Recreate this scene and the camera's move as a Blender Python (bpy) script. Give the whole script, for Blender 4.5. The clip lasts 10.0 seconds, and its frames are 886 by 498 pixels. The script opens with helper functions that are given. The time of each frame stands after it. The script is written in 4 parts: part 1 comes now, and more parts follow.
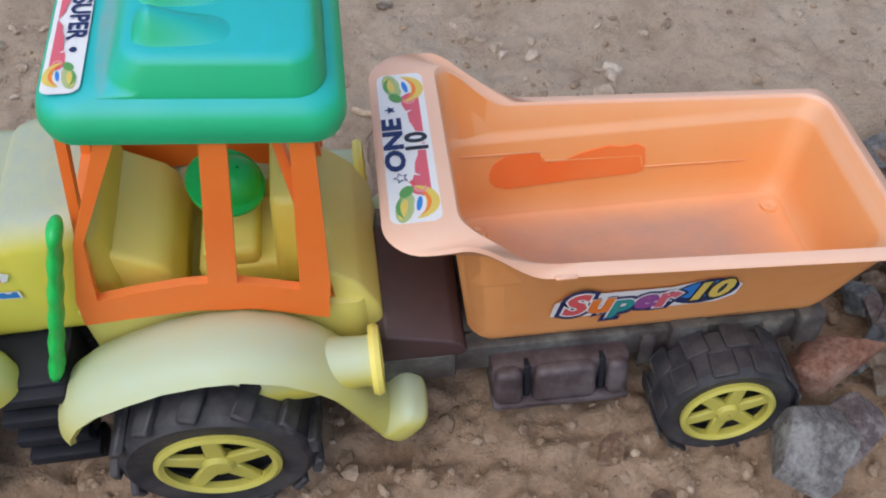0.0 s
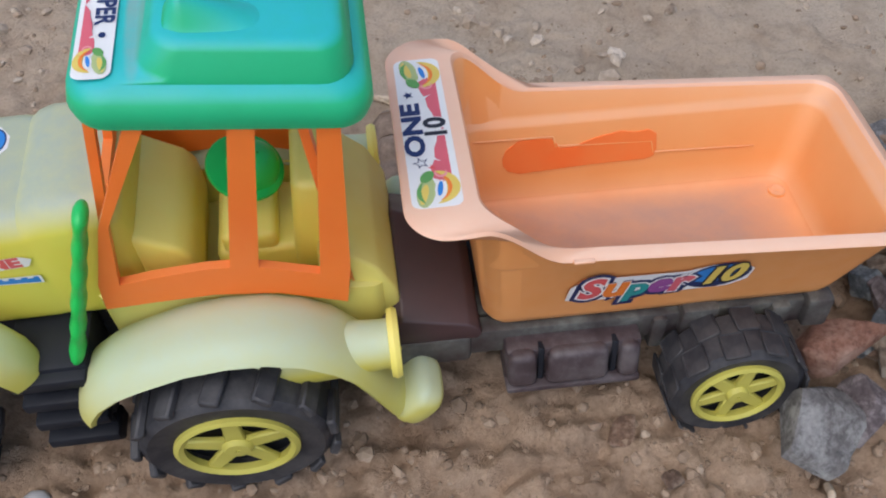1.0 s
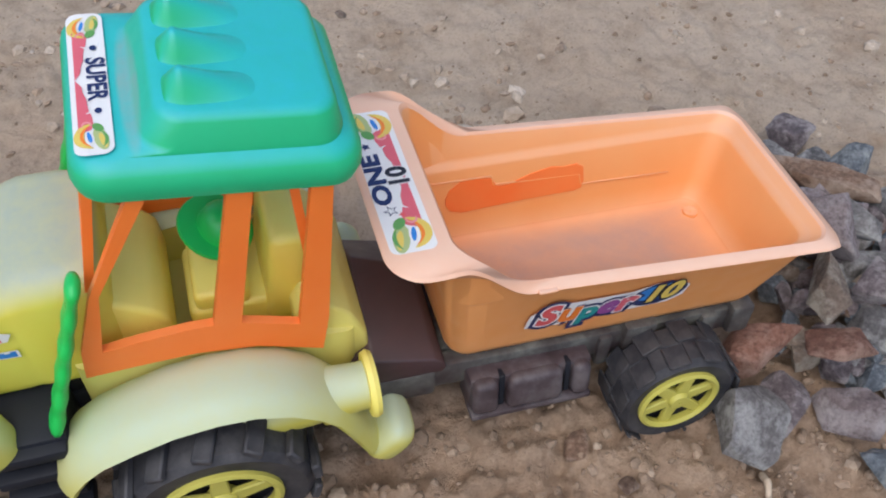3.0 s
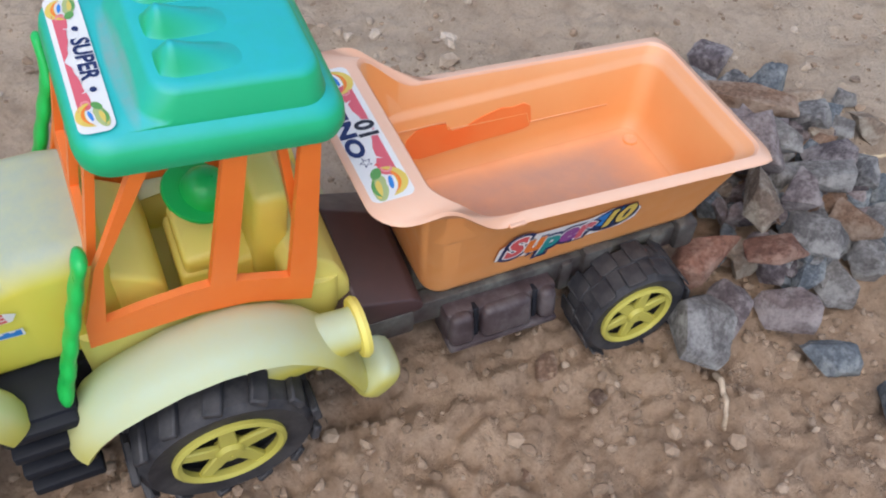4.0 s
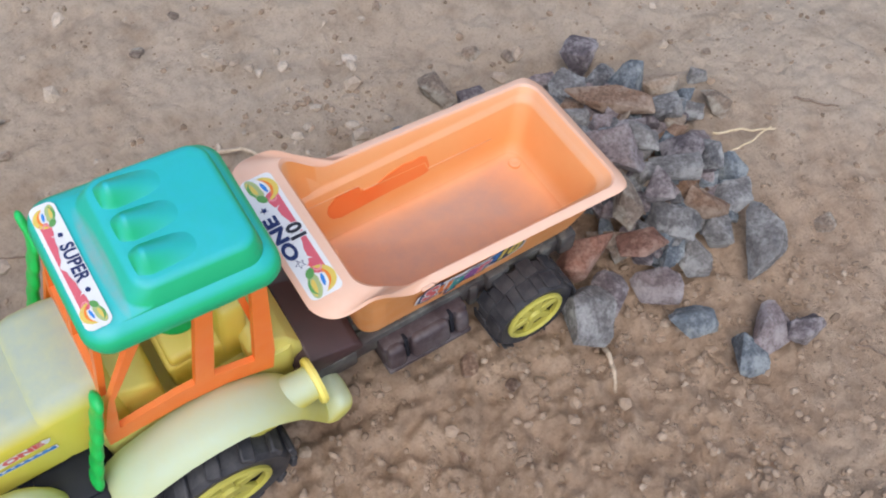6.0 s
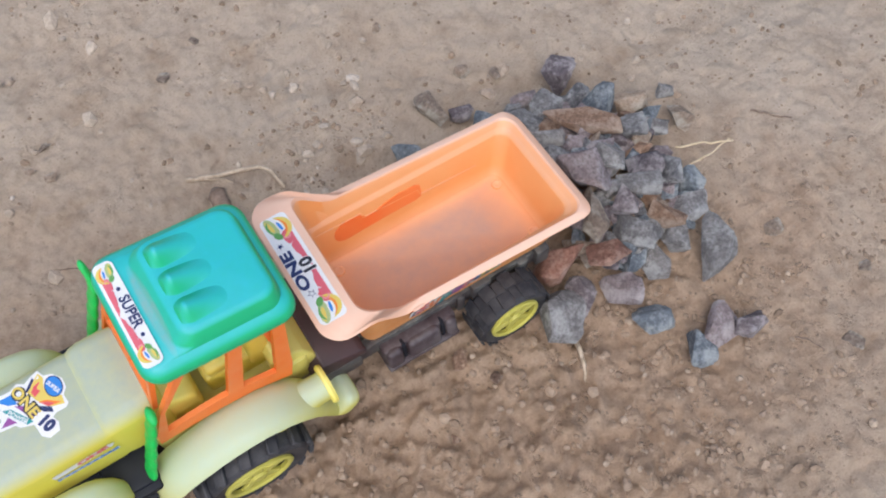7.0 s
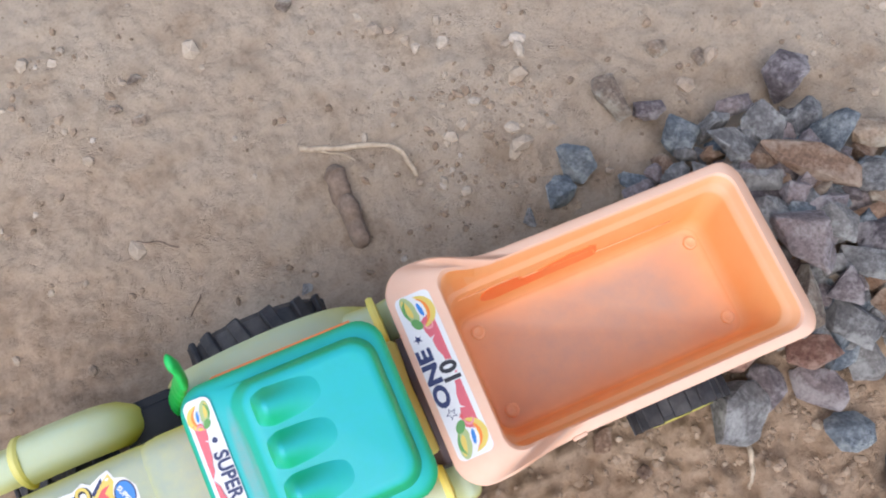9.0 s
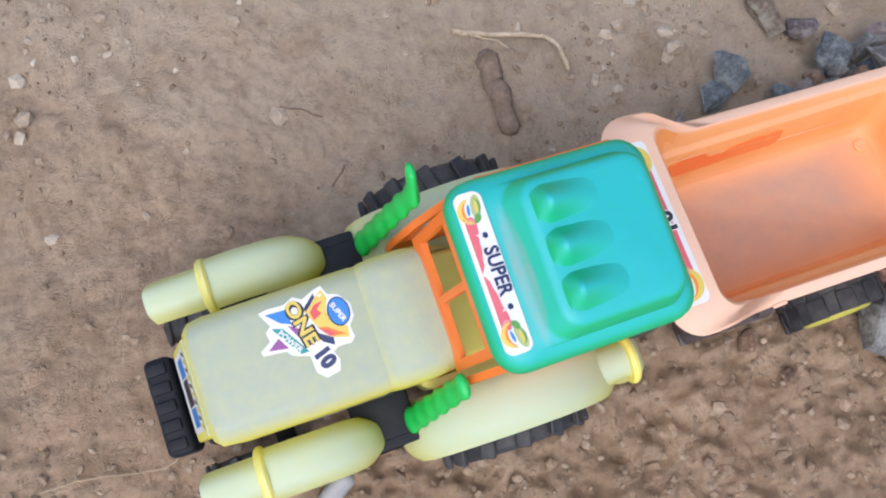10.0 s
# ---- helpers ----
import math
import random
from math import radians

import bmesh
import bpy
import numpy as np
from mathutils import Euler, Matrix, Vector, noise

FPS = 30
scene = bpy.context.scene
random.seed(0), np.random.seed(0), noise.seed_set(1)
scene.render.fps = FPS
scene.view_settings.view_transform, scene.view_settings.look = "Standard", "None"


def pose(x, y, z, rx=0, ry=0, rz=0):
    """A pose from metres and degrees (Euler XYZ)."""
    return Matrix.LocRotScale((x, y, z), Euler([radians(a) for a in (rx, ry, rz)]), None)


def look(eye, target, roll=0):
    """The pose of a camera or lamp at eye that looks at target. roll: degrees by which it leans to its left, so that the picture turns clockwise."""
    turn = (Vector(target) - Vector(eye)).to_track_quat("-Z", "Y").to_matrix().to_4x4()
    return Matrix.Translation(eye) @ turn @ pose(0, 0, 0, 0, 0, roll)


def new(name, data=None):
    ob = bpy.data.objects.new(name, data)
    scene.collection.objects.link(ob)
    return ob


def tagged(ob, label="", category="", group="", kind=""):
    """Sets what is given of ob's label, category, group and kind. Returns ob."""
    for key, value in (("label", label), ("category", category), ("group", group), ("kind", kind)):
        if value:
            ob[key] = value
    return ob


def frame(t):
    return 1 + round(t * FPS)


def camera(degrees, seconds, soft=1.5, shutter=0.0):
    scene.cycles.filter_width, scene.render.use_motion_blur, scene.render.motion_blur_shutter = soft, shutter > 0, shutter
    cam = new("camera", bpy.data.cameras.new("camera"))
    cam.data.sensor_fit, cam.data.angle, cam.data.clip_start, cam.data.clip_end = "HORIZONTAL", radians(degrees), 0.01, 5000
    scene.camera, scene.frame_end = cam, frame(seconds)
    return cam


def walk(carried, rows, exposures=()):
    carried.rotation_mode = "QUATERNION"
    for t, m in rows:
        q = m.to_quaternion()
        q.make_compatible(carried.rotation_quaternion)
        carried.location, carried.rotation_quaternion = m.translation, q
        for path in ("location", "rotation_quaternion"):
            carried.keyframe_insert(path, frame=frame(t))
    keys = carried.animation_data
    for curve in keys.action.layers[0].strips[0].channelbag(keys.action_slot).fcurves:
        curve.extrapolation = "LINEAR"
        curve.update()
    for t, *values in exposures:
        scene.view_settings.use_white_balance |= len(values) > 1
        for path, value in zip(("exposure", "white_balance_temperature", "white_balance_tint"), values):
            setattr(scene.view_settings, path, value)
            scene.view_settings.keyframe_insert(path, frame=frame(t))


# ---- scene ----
cam = camera(51.0, 10.0, soft=2.0)
PATH = [
    (0, (0.003, -0.275, 0.442), (0.023, 0.95, -1.14), -4.8),
    (0.5, (-0.012, -0.277, 0.448), (0.009, 0.926, -1.149), -4.7),
    (1, (-0.01, -0.276, 0.446), (0.035, 0.918, -1.158), -3.8),
    (1.5, (-0.021, -0.271, 0.456), (0.037, 0.914, -1.155), -3.5),
    (2, (-0.023, -0.279, 0.451), (0.078, 0.959, -1.116), -2.7),
    (2.5, (-0.029, -0.279, 0.45), (0.187, 0.968, -1.098), -1.0),
    (2.7, (-0.042, -0.278, 0.456), (0.24, 0.955, -1.094), 0.9),
    (3.8, (-0.081, -0.28, 0.482), (0.395, 0.789, -1.14), 5.4),
    (4, (-0.09, -0.286, 0.485), (0.417, 0.764, -1.14), 5.2),
    (4.5, (-0.104, -0.277, 0.502), (0.434, 0.751, -1.128), 4.6),
    (5, (-0.097, -0.252, 0.518), (0.476, 0.676, -1.158), 5.7),
    (5.5, (-0.072, -0.242, 0.523), (0.483, 0.604, -1.202), 5.0),
    (6, (-0.068, -0.258, 0.635), (0.447, 0.504, -1.141), 4.1),
    (6.2, (-0.068, -0.258, 0.691), (0.418, 0.478, -1.104), 3.3),
    (7.3, (-0.024, -0.251, 0.808), (0.352, 0.365, -1.057), 0.8),
    (7.5, (-0.004, -0.218, 0.852), (0.333, 0.355, -1.034), 0.8),
    (8, (0.039, -0.12, 0.832), (0.284, 0.337, -1.1), 1.4),
    (8.5, (0.032, -0.048, 0.739), (0.202, 0.33, -1.218), -0.3),
    (9, (-0.002, -0.028, 0.665), (0.088, 0.303, -1.306), -6.3),
    (9.5, (-0.068, -0.053, 0.647), (0.023, 0.255, -1.328), -2.5),
    (10, (-0.17, -0.065, 0.636), (0.055, 0.259, -1.324), 18.0),
]
walk(cam, [(t, look(eye, target, roll)) for t, eye, target, roll in PATH], ((0, 0.12), (2.5, 0.18), (4.5, 0.28), (6, 0.34), (7.5, 0.41), (8.2, 0.54), (9, 0.52), (10, 0.43)))

# ---- light ----
world = bpy.data.worlds.new("sky")
scene.world = world
world.use_nodes = True
wn = world.node_tree
sky = wn.nodes.new("ShaderNodeTexSky")
sky.sky_type = "NISHITA"
sky.sun_disc = False
sky.sun_elevation, sky.sun_rotation = radians(64), radians(213)
sky.air_density, sky.dust_density, sky.ozone_density = 1.0, 3.0, 1.8
wn.links.new(sky.outputs[0], wn.nodes["Background"].inputs[0])
wn.nodes["Background"].inputs[1].default_value = 0.15

sun_data = bpy.data.lights.new("sun", "SUN")
sun_data.energy, sun_data.angle, sun_data.color = 1.35, radians(75), (0.98, 0.98, 0.99)
sun = new("sun", sun_data)
# a hazy sun, high, from the near side of the toy
sun.matrix_world = look((-0.65, -0.98, 2.5), (0, 0, 0))


# ---- materials ----
def node_mat(name, rough=0.5):
    m = bpy.data.materials.new(name)
    m.use_nodes = True
    nt = m.node_tree
    b = nt.nodes["Principled BSDF"]
    b.inputs["Roughness"].default_value = rough
    return m, nt, b


def nz(nt, scale, detail=4.0, rough=0.55, coord="Object"):
    tc = nt.nodes.new("ShaderNodeTexCoord")
    n = nt.nodes.new("ShaderNodeTexNoise")
    n.inputs["Scale"].default_value, n.inputs["Detail"].default_value, n.inputs["Roughness"].default_value = scale, detail, rough
    nt.links.new(tc.outputs[coord], n.inputs["Vector"])
    return n.outputs["Fac"]


def ramp(nt, src, stops):
    r = nt.nodes.new("ShaderNodeValToRGB")
    els = r.color_ramp.elements
    while len(els) < len(stops):
        els.new(0.5)
    for e, (p, c) in zip(els, stops):
        e.position, e.color = p, (*c, 1)
    nt.links.new(src, r.inputs["Fac"])
    return r.outputs["Color"]


def mix(nt, fac, a, b, mode="MIX"):
    n = nt.nodes.new("ShaderNodeMix")
    n.data_type, n.blend_type = "RGBA", mode
    for sock, v in ((n.inputs[0], fac), (n.inputs[6], a), (n.inputs[7], b)):
        if isinstance(v, (int, float)):
            sock.default_value = v
        elif isinstance(v, tuple):
            sock.default_value = (*v, 1)
        else:
            nt.links.new(v, sock)
    return n.outputs[2]


def bump(nt, b, src, strength, dist):
    n = nt.nodes.new("ShaderNodeBump")
    n.inputs["Strength"].default_value, n.inputs["Distance"].default_value = strength, dist
    nt.links.new(src, n.inputs["Height"])
    nt.links.new(n.outputs[0], b.inputs["Normal"])


def maths(nt, op, a, b=0.0):
    n = nt.nodes.new("ShaderNodeMath")
    n.operation = op
    n.use_clamp = True
    for sock, v in ((n.inputs[0], a), (n.inputs[1], b)):
        if isinstance(v, (int, float)):
            sock.default_value = v
        else:
            nt.links.new(v, sock)
    return n.outputs[0]


def plastic(name, base, deep, rough=0.42, sky_tint=0.0, sky_tint_colour=(0.62, 0.55, 0.45), least=0.25, glow=0.0):
    """Cheap blow-moulded plastic: cloudy colour, fine scuffs, and skylight painted as a speckled tint on faces that
    look up.
    """
    m, nt, b = node_mat(name, rough)
    col = mix(nt, ramp(nt, nz(nt, 22, 3), [(0.35, (0, 0, 0)), (0.7, (1, 1, 1))]), base, deep)
    # light from the sky on up-facing faces, mixed into the base colour
    if sky_tint:
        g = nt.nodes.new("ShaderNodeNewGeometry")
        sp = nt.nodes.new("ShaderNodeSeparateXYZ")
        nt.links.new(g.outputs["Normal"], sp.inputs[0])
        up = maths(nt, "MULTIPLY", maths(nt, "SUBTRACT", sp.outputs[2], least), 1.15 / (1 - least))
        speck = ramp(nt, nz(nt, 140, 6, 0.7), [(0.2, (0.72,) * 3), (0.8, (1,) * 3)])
        col = mix(nt, maths(nt, "MULTIPLY", maths(nt, "MULTIPLY", up, speck), sky_tint), col, sky_tint_colour)
    nt.links.new(col, b.inputs["Base Color"])
    rr = ramp(nt, nz(nt, 90, 5), [(0.3, (rough - 0.08,) * 3), (0.75, (rough + 0.12,) * 3)])
    nt.links.new(rr, b.inputs["Roughness"])
    bump(nt, b, nz(nt, 160, 5), 0.12, 0.0006)
    if glow:
        # thin milky plastic lets some light through
        tr = nt.nodes.new("ShaderNodeBsdfTranslucent")
        nt.links.new(col, tr.inputs["Color"])
        ms = nt.nodes.new("ShaderNodeMixShader")
        ms.inputs[0].default_value = glow
        nt.links.new(b.outputs[0], ms.inputs[1])
        nt.links.new(tr.outputs[0], ms.inputs[2])
        nt.links.new(ms.outputs[0], nt.nodes["Material Output"].inputs["Surface"])
    return m


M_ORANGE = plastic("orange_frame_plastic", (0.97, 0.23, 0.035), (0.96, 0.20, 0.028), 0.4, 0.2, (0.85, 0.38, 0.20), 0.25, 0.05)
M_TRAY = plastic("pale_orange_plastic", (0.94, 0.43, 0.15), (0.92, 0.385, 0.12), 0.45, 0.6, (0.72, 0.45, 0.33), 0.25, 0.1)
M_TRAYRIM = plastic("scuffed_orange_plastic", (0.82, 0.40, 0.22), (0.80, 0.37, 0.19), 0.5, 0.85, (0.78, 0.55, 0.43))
M_TRAYFLOOR = plastic("dusty_tray_floor_plastic", (0.90, 0.40, 0.16), (0.86, 0.33, 0.11), 0.5)


def floor_dust(m):
    """A worn, dusty pinkish film that thins out towards the walls and gathers in blotches."""
    nt = m.node_tree
    b = nt.nodes["Principled BSDF"]
    under = b.inputs["Base Color"].links[0].from_socket
    tc = nt.nodes.new("ShaderNodeTexCoord")
    mp = nt.nodes.new("ShaderNodeMapping")
    mp.vector_type = "TEXTURE"
    mp.inputs["Location"].default_value = (0.095, 0.0, 0.0)
    mp.inputs["Scale"].default_value = (0.084, 0.038, 1.0)
    nt.links.new(tc.outputs["Object"], mp.inputs[0])
    sp = nt.nodes.new("ShaderNodeSeparateXYZ")
    nt.links.new(mp.outputs[0], sp.inputs[0])
    edge = maths(nt, "MAXIMUM", maths(nt, "POWER", maths(nt, "ABSOLUTE", sp.outputs[0]), 3.0), maths(nt, "POWER", maths(nt, "ABSOLUTE", sp.outputs[1]), 3.0))
    film = maths(nt, "MULTIPLY", maths(nt, "SUBTRACT", 1.15, edge), ramp(nt, nz(nt, 34, 6, 0.7), [(0.25, (0.62,) * 3), (0.7, (1,) * 3)]))
    nt.links.new(mix(nt, film, under, (0.44, 0.265, 0.20)), b.inputs["Base Color"])


floor_dust(M_TRAYFLOOR)
# darker orange that paints the far sticker's shadow in the tray wall
M_RED = plastic("sticker_shadow_orange", (0.90, 0.19, 0.04), (0.88, 0.26, 0.07), 0.45, 0, (0, 0, 0))
# green plastic; the blue skylight on its top faces is painted in as cyan
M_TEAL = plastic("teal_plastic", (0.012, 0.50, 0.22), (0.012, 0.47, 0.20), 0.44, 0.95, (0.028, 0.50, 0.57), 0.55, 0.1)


def scuffed_band(m):
    """A greyish scuff worn across the roof in front of its raised middle."""
    nt = m.node_tree
    b = nt.nodes["Principled BSDF"]
    under = b.inputs["Base Color"].links[0].from_socket
    tc = nt.nodes.new("ShaderNodeTexCoord")
    mp = nt.nodes.new("ShaderNodeMapping")
    mp.vector_type = "TEXTURE"
    mp.inputs["Location"].default_value = (-0.0262, -0.004, 0.008)
    mp.inputs["Scale"].default_value = (0.0042, 0.034, 0.012)
    nt.links.new(tc.outputs["Object"], mp.inputs[0])
    ln = nt.nodes.new("ShaderNodeVectorMath")
    ln.operation = "LENGTH"
    nt.links.new(mp.outputs[0], ln.inputs[0])
    band = maths(nt, "MULTIPLY", maths(nt, "SUBTRACT", 1.0, ln.outputs["Value"]), 3.0)
    wear = maths(nt, "MULTIPLY", band, ramp(nt, nz(nt, 90, 6, 0.7), [(0.3, (0.25,) * 3), (0.65, (0.8,) * 3)]))
    nt.links.new(mix(nt, wear, under, (0.24, 0.40, 0.38)), b.inputs["Base Color"])


scuffed_band(M_TEAL)
M_GREEN = plastic("bright_green_plastic", (0.01, 0.52, 0.09), (0.01, 0.46, 0.07), 0.35, 0.2, (0.03, 0.5, 0.25))
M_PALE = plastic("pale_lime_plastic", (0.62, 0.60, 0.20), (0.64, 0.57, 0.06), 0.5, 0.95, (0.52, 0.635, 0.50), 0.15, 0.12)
# lime sides; the hood's sky-pale top is painted into the colour
M_HOOD = plastic("skylit_lime_plastic", (0.78, 0.72, 0.12), (0.76, 0.66, 0.07), 0.5, 1.0, (0.36, 0.43, 0.385), 0.15, 0.08)
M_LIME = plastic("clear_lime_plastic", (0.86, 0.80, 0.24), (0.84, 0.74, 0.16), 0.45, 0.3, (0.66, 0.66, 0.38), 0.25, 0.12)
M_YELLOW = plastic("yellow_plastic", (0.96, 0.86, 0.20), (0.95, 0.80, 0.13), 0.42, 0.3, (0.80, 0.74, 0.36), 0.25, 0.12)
M_RIM = plastic("lime_yellow_plastic", (0.54, 0.50, 0.11), (0.48, 0.44, 0.085), 0.42)
M_BLACK = plastic("black_plastic", (0.009, 0.011, 0.017), (0.015, 0.017, 0.024), 0.62, 0.02, (0.12, 0.12, 0.13))
M_BLACK.node_tree.nodes["Principled BSDF"].inputs["Specular IOR Level"].default_value = 0.28
M_BROWN = plastic("dark_brown_plastic", (0.066, 0.033, 0.035), (0.048, 0.027, 0.030), 0.45, 0.15, (0.18, 0.14, 0.13))


def tyre_mat():
    m, nt, b = node_mat("dusty_tyre_plastic", 0.6)
    col = mix(nt, ramp(nt, nz(nt, 55, 6, 0.7), [(0.42, (0, 0, 0)), (0.8, (0.75,) * 3)]), (0.019, 0.020, 0.026), (0.105, 0.10, 0.10))
    nt.links.new(col, b.inputs["Base Color"])
    bump(nt, b, nz(nt, 300, 4), 0.2, 0.0006)
    return m


M_TYRE = tyre_mat()


def chassis_mat(name, dark, middle, light):
    m, nt, b = node_mat(name, 0.48)
    col = ramp(nt, nz(nt, 45, 5, 0.65), [(0.36, dark), (0.5, middle), (0.66, light)])
    nt.links.new(col, b.inputs["Base Color"])
    bump(nt, b, nz(nt, 200, 4), 0.15, 0.0006)
    return m


M_CHASSIS = chassis_mat("mottled_grey_plastic", (0.04, 0.03, 0.032), (0.075, 0.072, 0.068), (0.155, 0.16, 0.145))
M_BOX = chassis_mat("mottled_maroon_plastic", (0.030, 0.019, 0.022), (0.060, 0.043, 0.048), (0.115, 0.10, 0.105))


def flat_ink(name, c, rough=0.35):
    m, nt, b = node_mat(name, rough)
    nt.links.new(mix(nt, nz(nt, 120, 3), c, tuple(v * 0.88 for v in c)), b.inputs["Base Color"])
    return m


I_WHITE = flat_ink("sticker_white", (0.80, 0.80, 0.80))
I_RED = flat_ink("sticker_red", (0.72, 0.10, 0.11))
I_NAVY = flat_ink("sticker_navy", (0.015, 0.03, 0.12))
I_BLUE = flat_ink("sticker_blue", (0.03, 0.22, 0.62))
I_YELLOW = flat_ink("sticker_yellow", (0.74, 0.56, 0.12))
I_GREEN = flat_ink("sticker_green", (0.12, 0.34, 0.09))
I_ORANGE = flat_ink("sticker_orange", (0.85, 0.22, 0.03))
I_PURPLE = flat_ink("sticker_purple", (0.30, 0.08, 0.30))
I_PINK = flat_ink("sticker_pink", (0.80, 0.30, 0.32))
I_BLACK = flat_ink("sticker_black", (0.02, 0.02, 0.03))
I_TEAL = flat_ink("sticker_teal", (0.02, 0.30, 0.30))
I_ROSE = flat_ink("sticker_rose", (0.70, 0.13, 0.17))
I_LEAF = flat_ink("sticker_leaf", (0.42, 0.50, 0.22))
INKS = [I_WHITE, I_RED, I_NAVY, I_BLUE, I_YELLOW, I_GREEN, I_ORANGE, I_PURPLE, I_PINK, I_BLACK, I_TEAL, I_ROSE, I_LEAF]
WHITE, RED, NAVY, BLUE, YELLOW, GREEN, ORANGE, PURPLE, PINK, BLACK, TEAL, ROSE, LEAF = range(13)


def sand_mat():
    m, nt, b = node_mat("packed_sandy_soil", 0.95)
    b.inputs["Specular IOR Level"].default_value = 0.15
    big = ramp(nt, nz(nt, 3.2, 5, 0.6), [(0.3, (0.47, 0.365, 0.272)), (0.5, (0.565, 0.463, 0.36)), (0.72, (0.61, 0.52, 0.418))])
    mid = ramp(nt, nz(nt, 26, 6, 0.65), [(0.28, (0.76, 0.71, 0.67)), (0.52, (1, 1, 1)), (0.8, (1.06, 1.03, 1.0))])
    fine = ramp(nt, nz(nt, 420, 4, 0.7), [(0.25, (0.74, 0.72, 0.70)), (0.5, (0.98,) * 3), (0.78, (1.0, 1.0, 1.0))])
    # patches of browner soil: along the near side of the toy, and where the tractor points
    brown = ramp(nt, nz(nt, 48, 6, 0.7), [(0.3, (0.33, 0.220, 0.145)), (0.60, (0.54, 0.390, 0.275))])
    for place, size, most in (((-0.06, -0.145, 0.0), (0.56, 0.23, 1.0), 0.9), ((-0.42, 0.02, 0.0), (0.30, 0.30, 1.0), 0.7)):
        tc = nt.nodes.new("ShaderNodeTexCoord")
        mp = nt.nodes.new("ShaderNodeMapping")
        mp.vector_type = "TEXTURE"
        mp.inputs["Location"].default_value = place
        mp.inputs["Scale"].default_value = size
        nt.links.new(tc.outputs["Object"], mp.inputs[0])
        ln = nt.nodes.new("ShaderNodeVectorMath")
        ln.operation = "LENGTH"
        nt.links.new(mp.outputs[0], ln.inputs[0])
        off = nt.nodes.new("ShaderNodeMath")
        off.operation = "ADD"
        nt.links.new(ln.outputs["Value"], off.inputs[0])
        nt.links.new(maths(nt, "MULTIPLY", nz(nt, 9, 6, 0.65), 0.9), off.inputs[1])
        brown_mask = nt.nodes.new("ShaderNodeMapRange")
        brown_mask.interpolation_type = "SMOOTHSTEP"
        nt.links.new(off.outputs[0], brown_mask.inputs[0])
        for k, v in ((1, 1.75), (2, 1.05), (3, 0.0), (4, most)):
            brown_mask.inputs[k].default_value = v
        big = mix(nt, brown_mask.outputs[0], big, brown)
    col = mix(nt, 1.0, mix(nt, 1.0, big, mid, "MULTIPLY"), fine, "MULTIPLY")
    nt.links.new(col, b.inputs["Base Color"])
    h = maths(nt, "ADD", maths(nt, "MULTIPLY", nz(nt, 130, 8, 0.75), 0.7), maths(nt, "MULTIPLY", nz(nt, 520, 4, 0.7), 0.3))
    bump(nt, b, h, 0.9, 0.007)
    return m


M_SAND = sand_mat()


def island_mat(name, stops, rough=0.85):
    m, nt, b = node_mat(name, rough)
    g = nt.nodes.new("ShaderNodeNewGeometry")
    col = ramp(nt, g.outputs["Random Per Island"], stops)
    col = mix(nt, 1.0, col, ramp(nt, nz(nt, 300, 4), [(0.3, (0.7,) * 3), (0.7, (1,) * 3)]), "MULTIPLY")
    nt.links.new(col, b.inputs["Base Color"])
    return m


M_CRUMB = island_mat("soil_crumbs", [(0.0, (0.25, 0.175, 0.118)), (0.5, (0.34, 0.245, 0.172)), (0.95, (0.41, 0.305, 0.22)), (1.0, (0.46, 0.36, 0.27))])

M_CLUMP = island_mat("sand_clumps", [(0.0, (0.40, 0.31, 0.235)), (0.5, (0.50, 0.41, 0.32)), (0.95, (0.56, 0.47, 0.38)), (1.0, (0.60, 0.52, 0.44))])


def stone_mat(name, a, c, vein):
    m, nt, b = node_mat(name, 0.78)
    b.inputs["Specular IOR Level"].default_value = 0.3
    col = ramp(nt, nz(nt, 55, 8, 0.72), [(0.30, a), (0.46, c), (0.60, c), (0.74, vein)])
    col = mix(nt, 1.0, col, ramp(nt, nz(nt, 340, 5, 0.7), [(0.28, (0.50,) * 3), (0.58, (1,) * 3)]), "MULTIPLY")
    oi = nt.nodes.new("ShaderNodeObjectInfo")
    col = mix(nt, 1.0, col, ramp(nt, oi.outputs["Random"], [(0.0, (0.56, 0.56, 0.58)), (1.0, (1.36, 1.30, 1.22))]), "MULTIPLY")
    # edges are knocked pale
    geo = nt.nodes.new("ShaderNodeNewGeometry")
    edge = ramp(nt, geo.outputs["Pointiness"], [(0.53, (0, 0, 0)), (0.62, (0.65,) * 3)])
    col = mix(nt, edge, col, tuple(min(0.6, v * 1.2) for v in vein))
    # pale stone dust in broad clouds
    col = mix(nt, ramp(nt, nz(nt, 42, 7, 0.72), [(0.46, (0, 0, 0)), (0.62, (0.75,) * 3)]), col, tuple(min(0.55, v * 1.12) for v in vein))
    nt.links.new(col, b.inputs["Base Color"])
    bump(nt, b, nz(nt, 120, 9, 0.75), 1.0, 0.006)
    return m


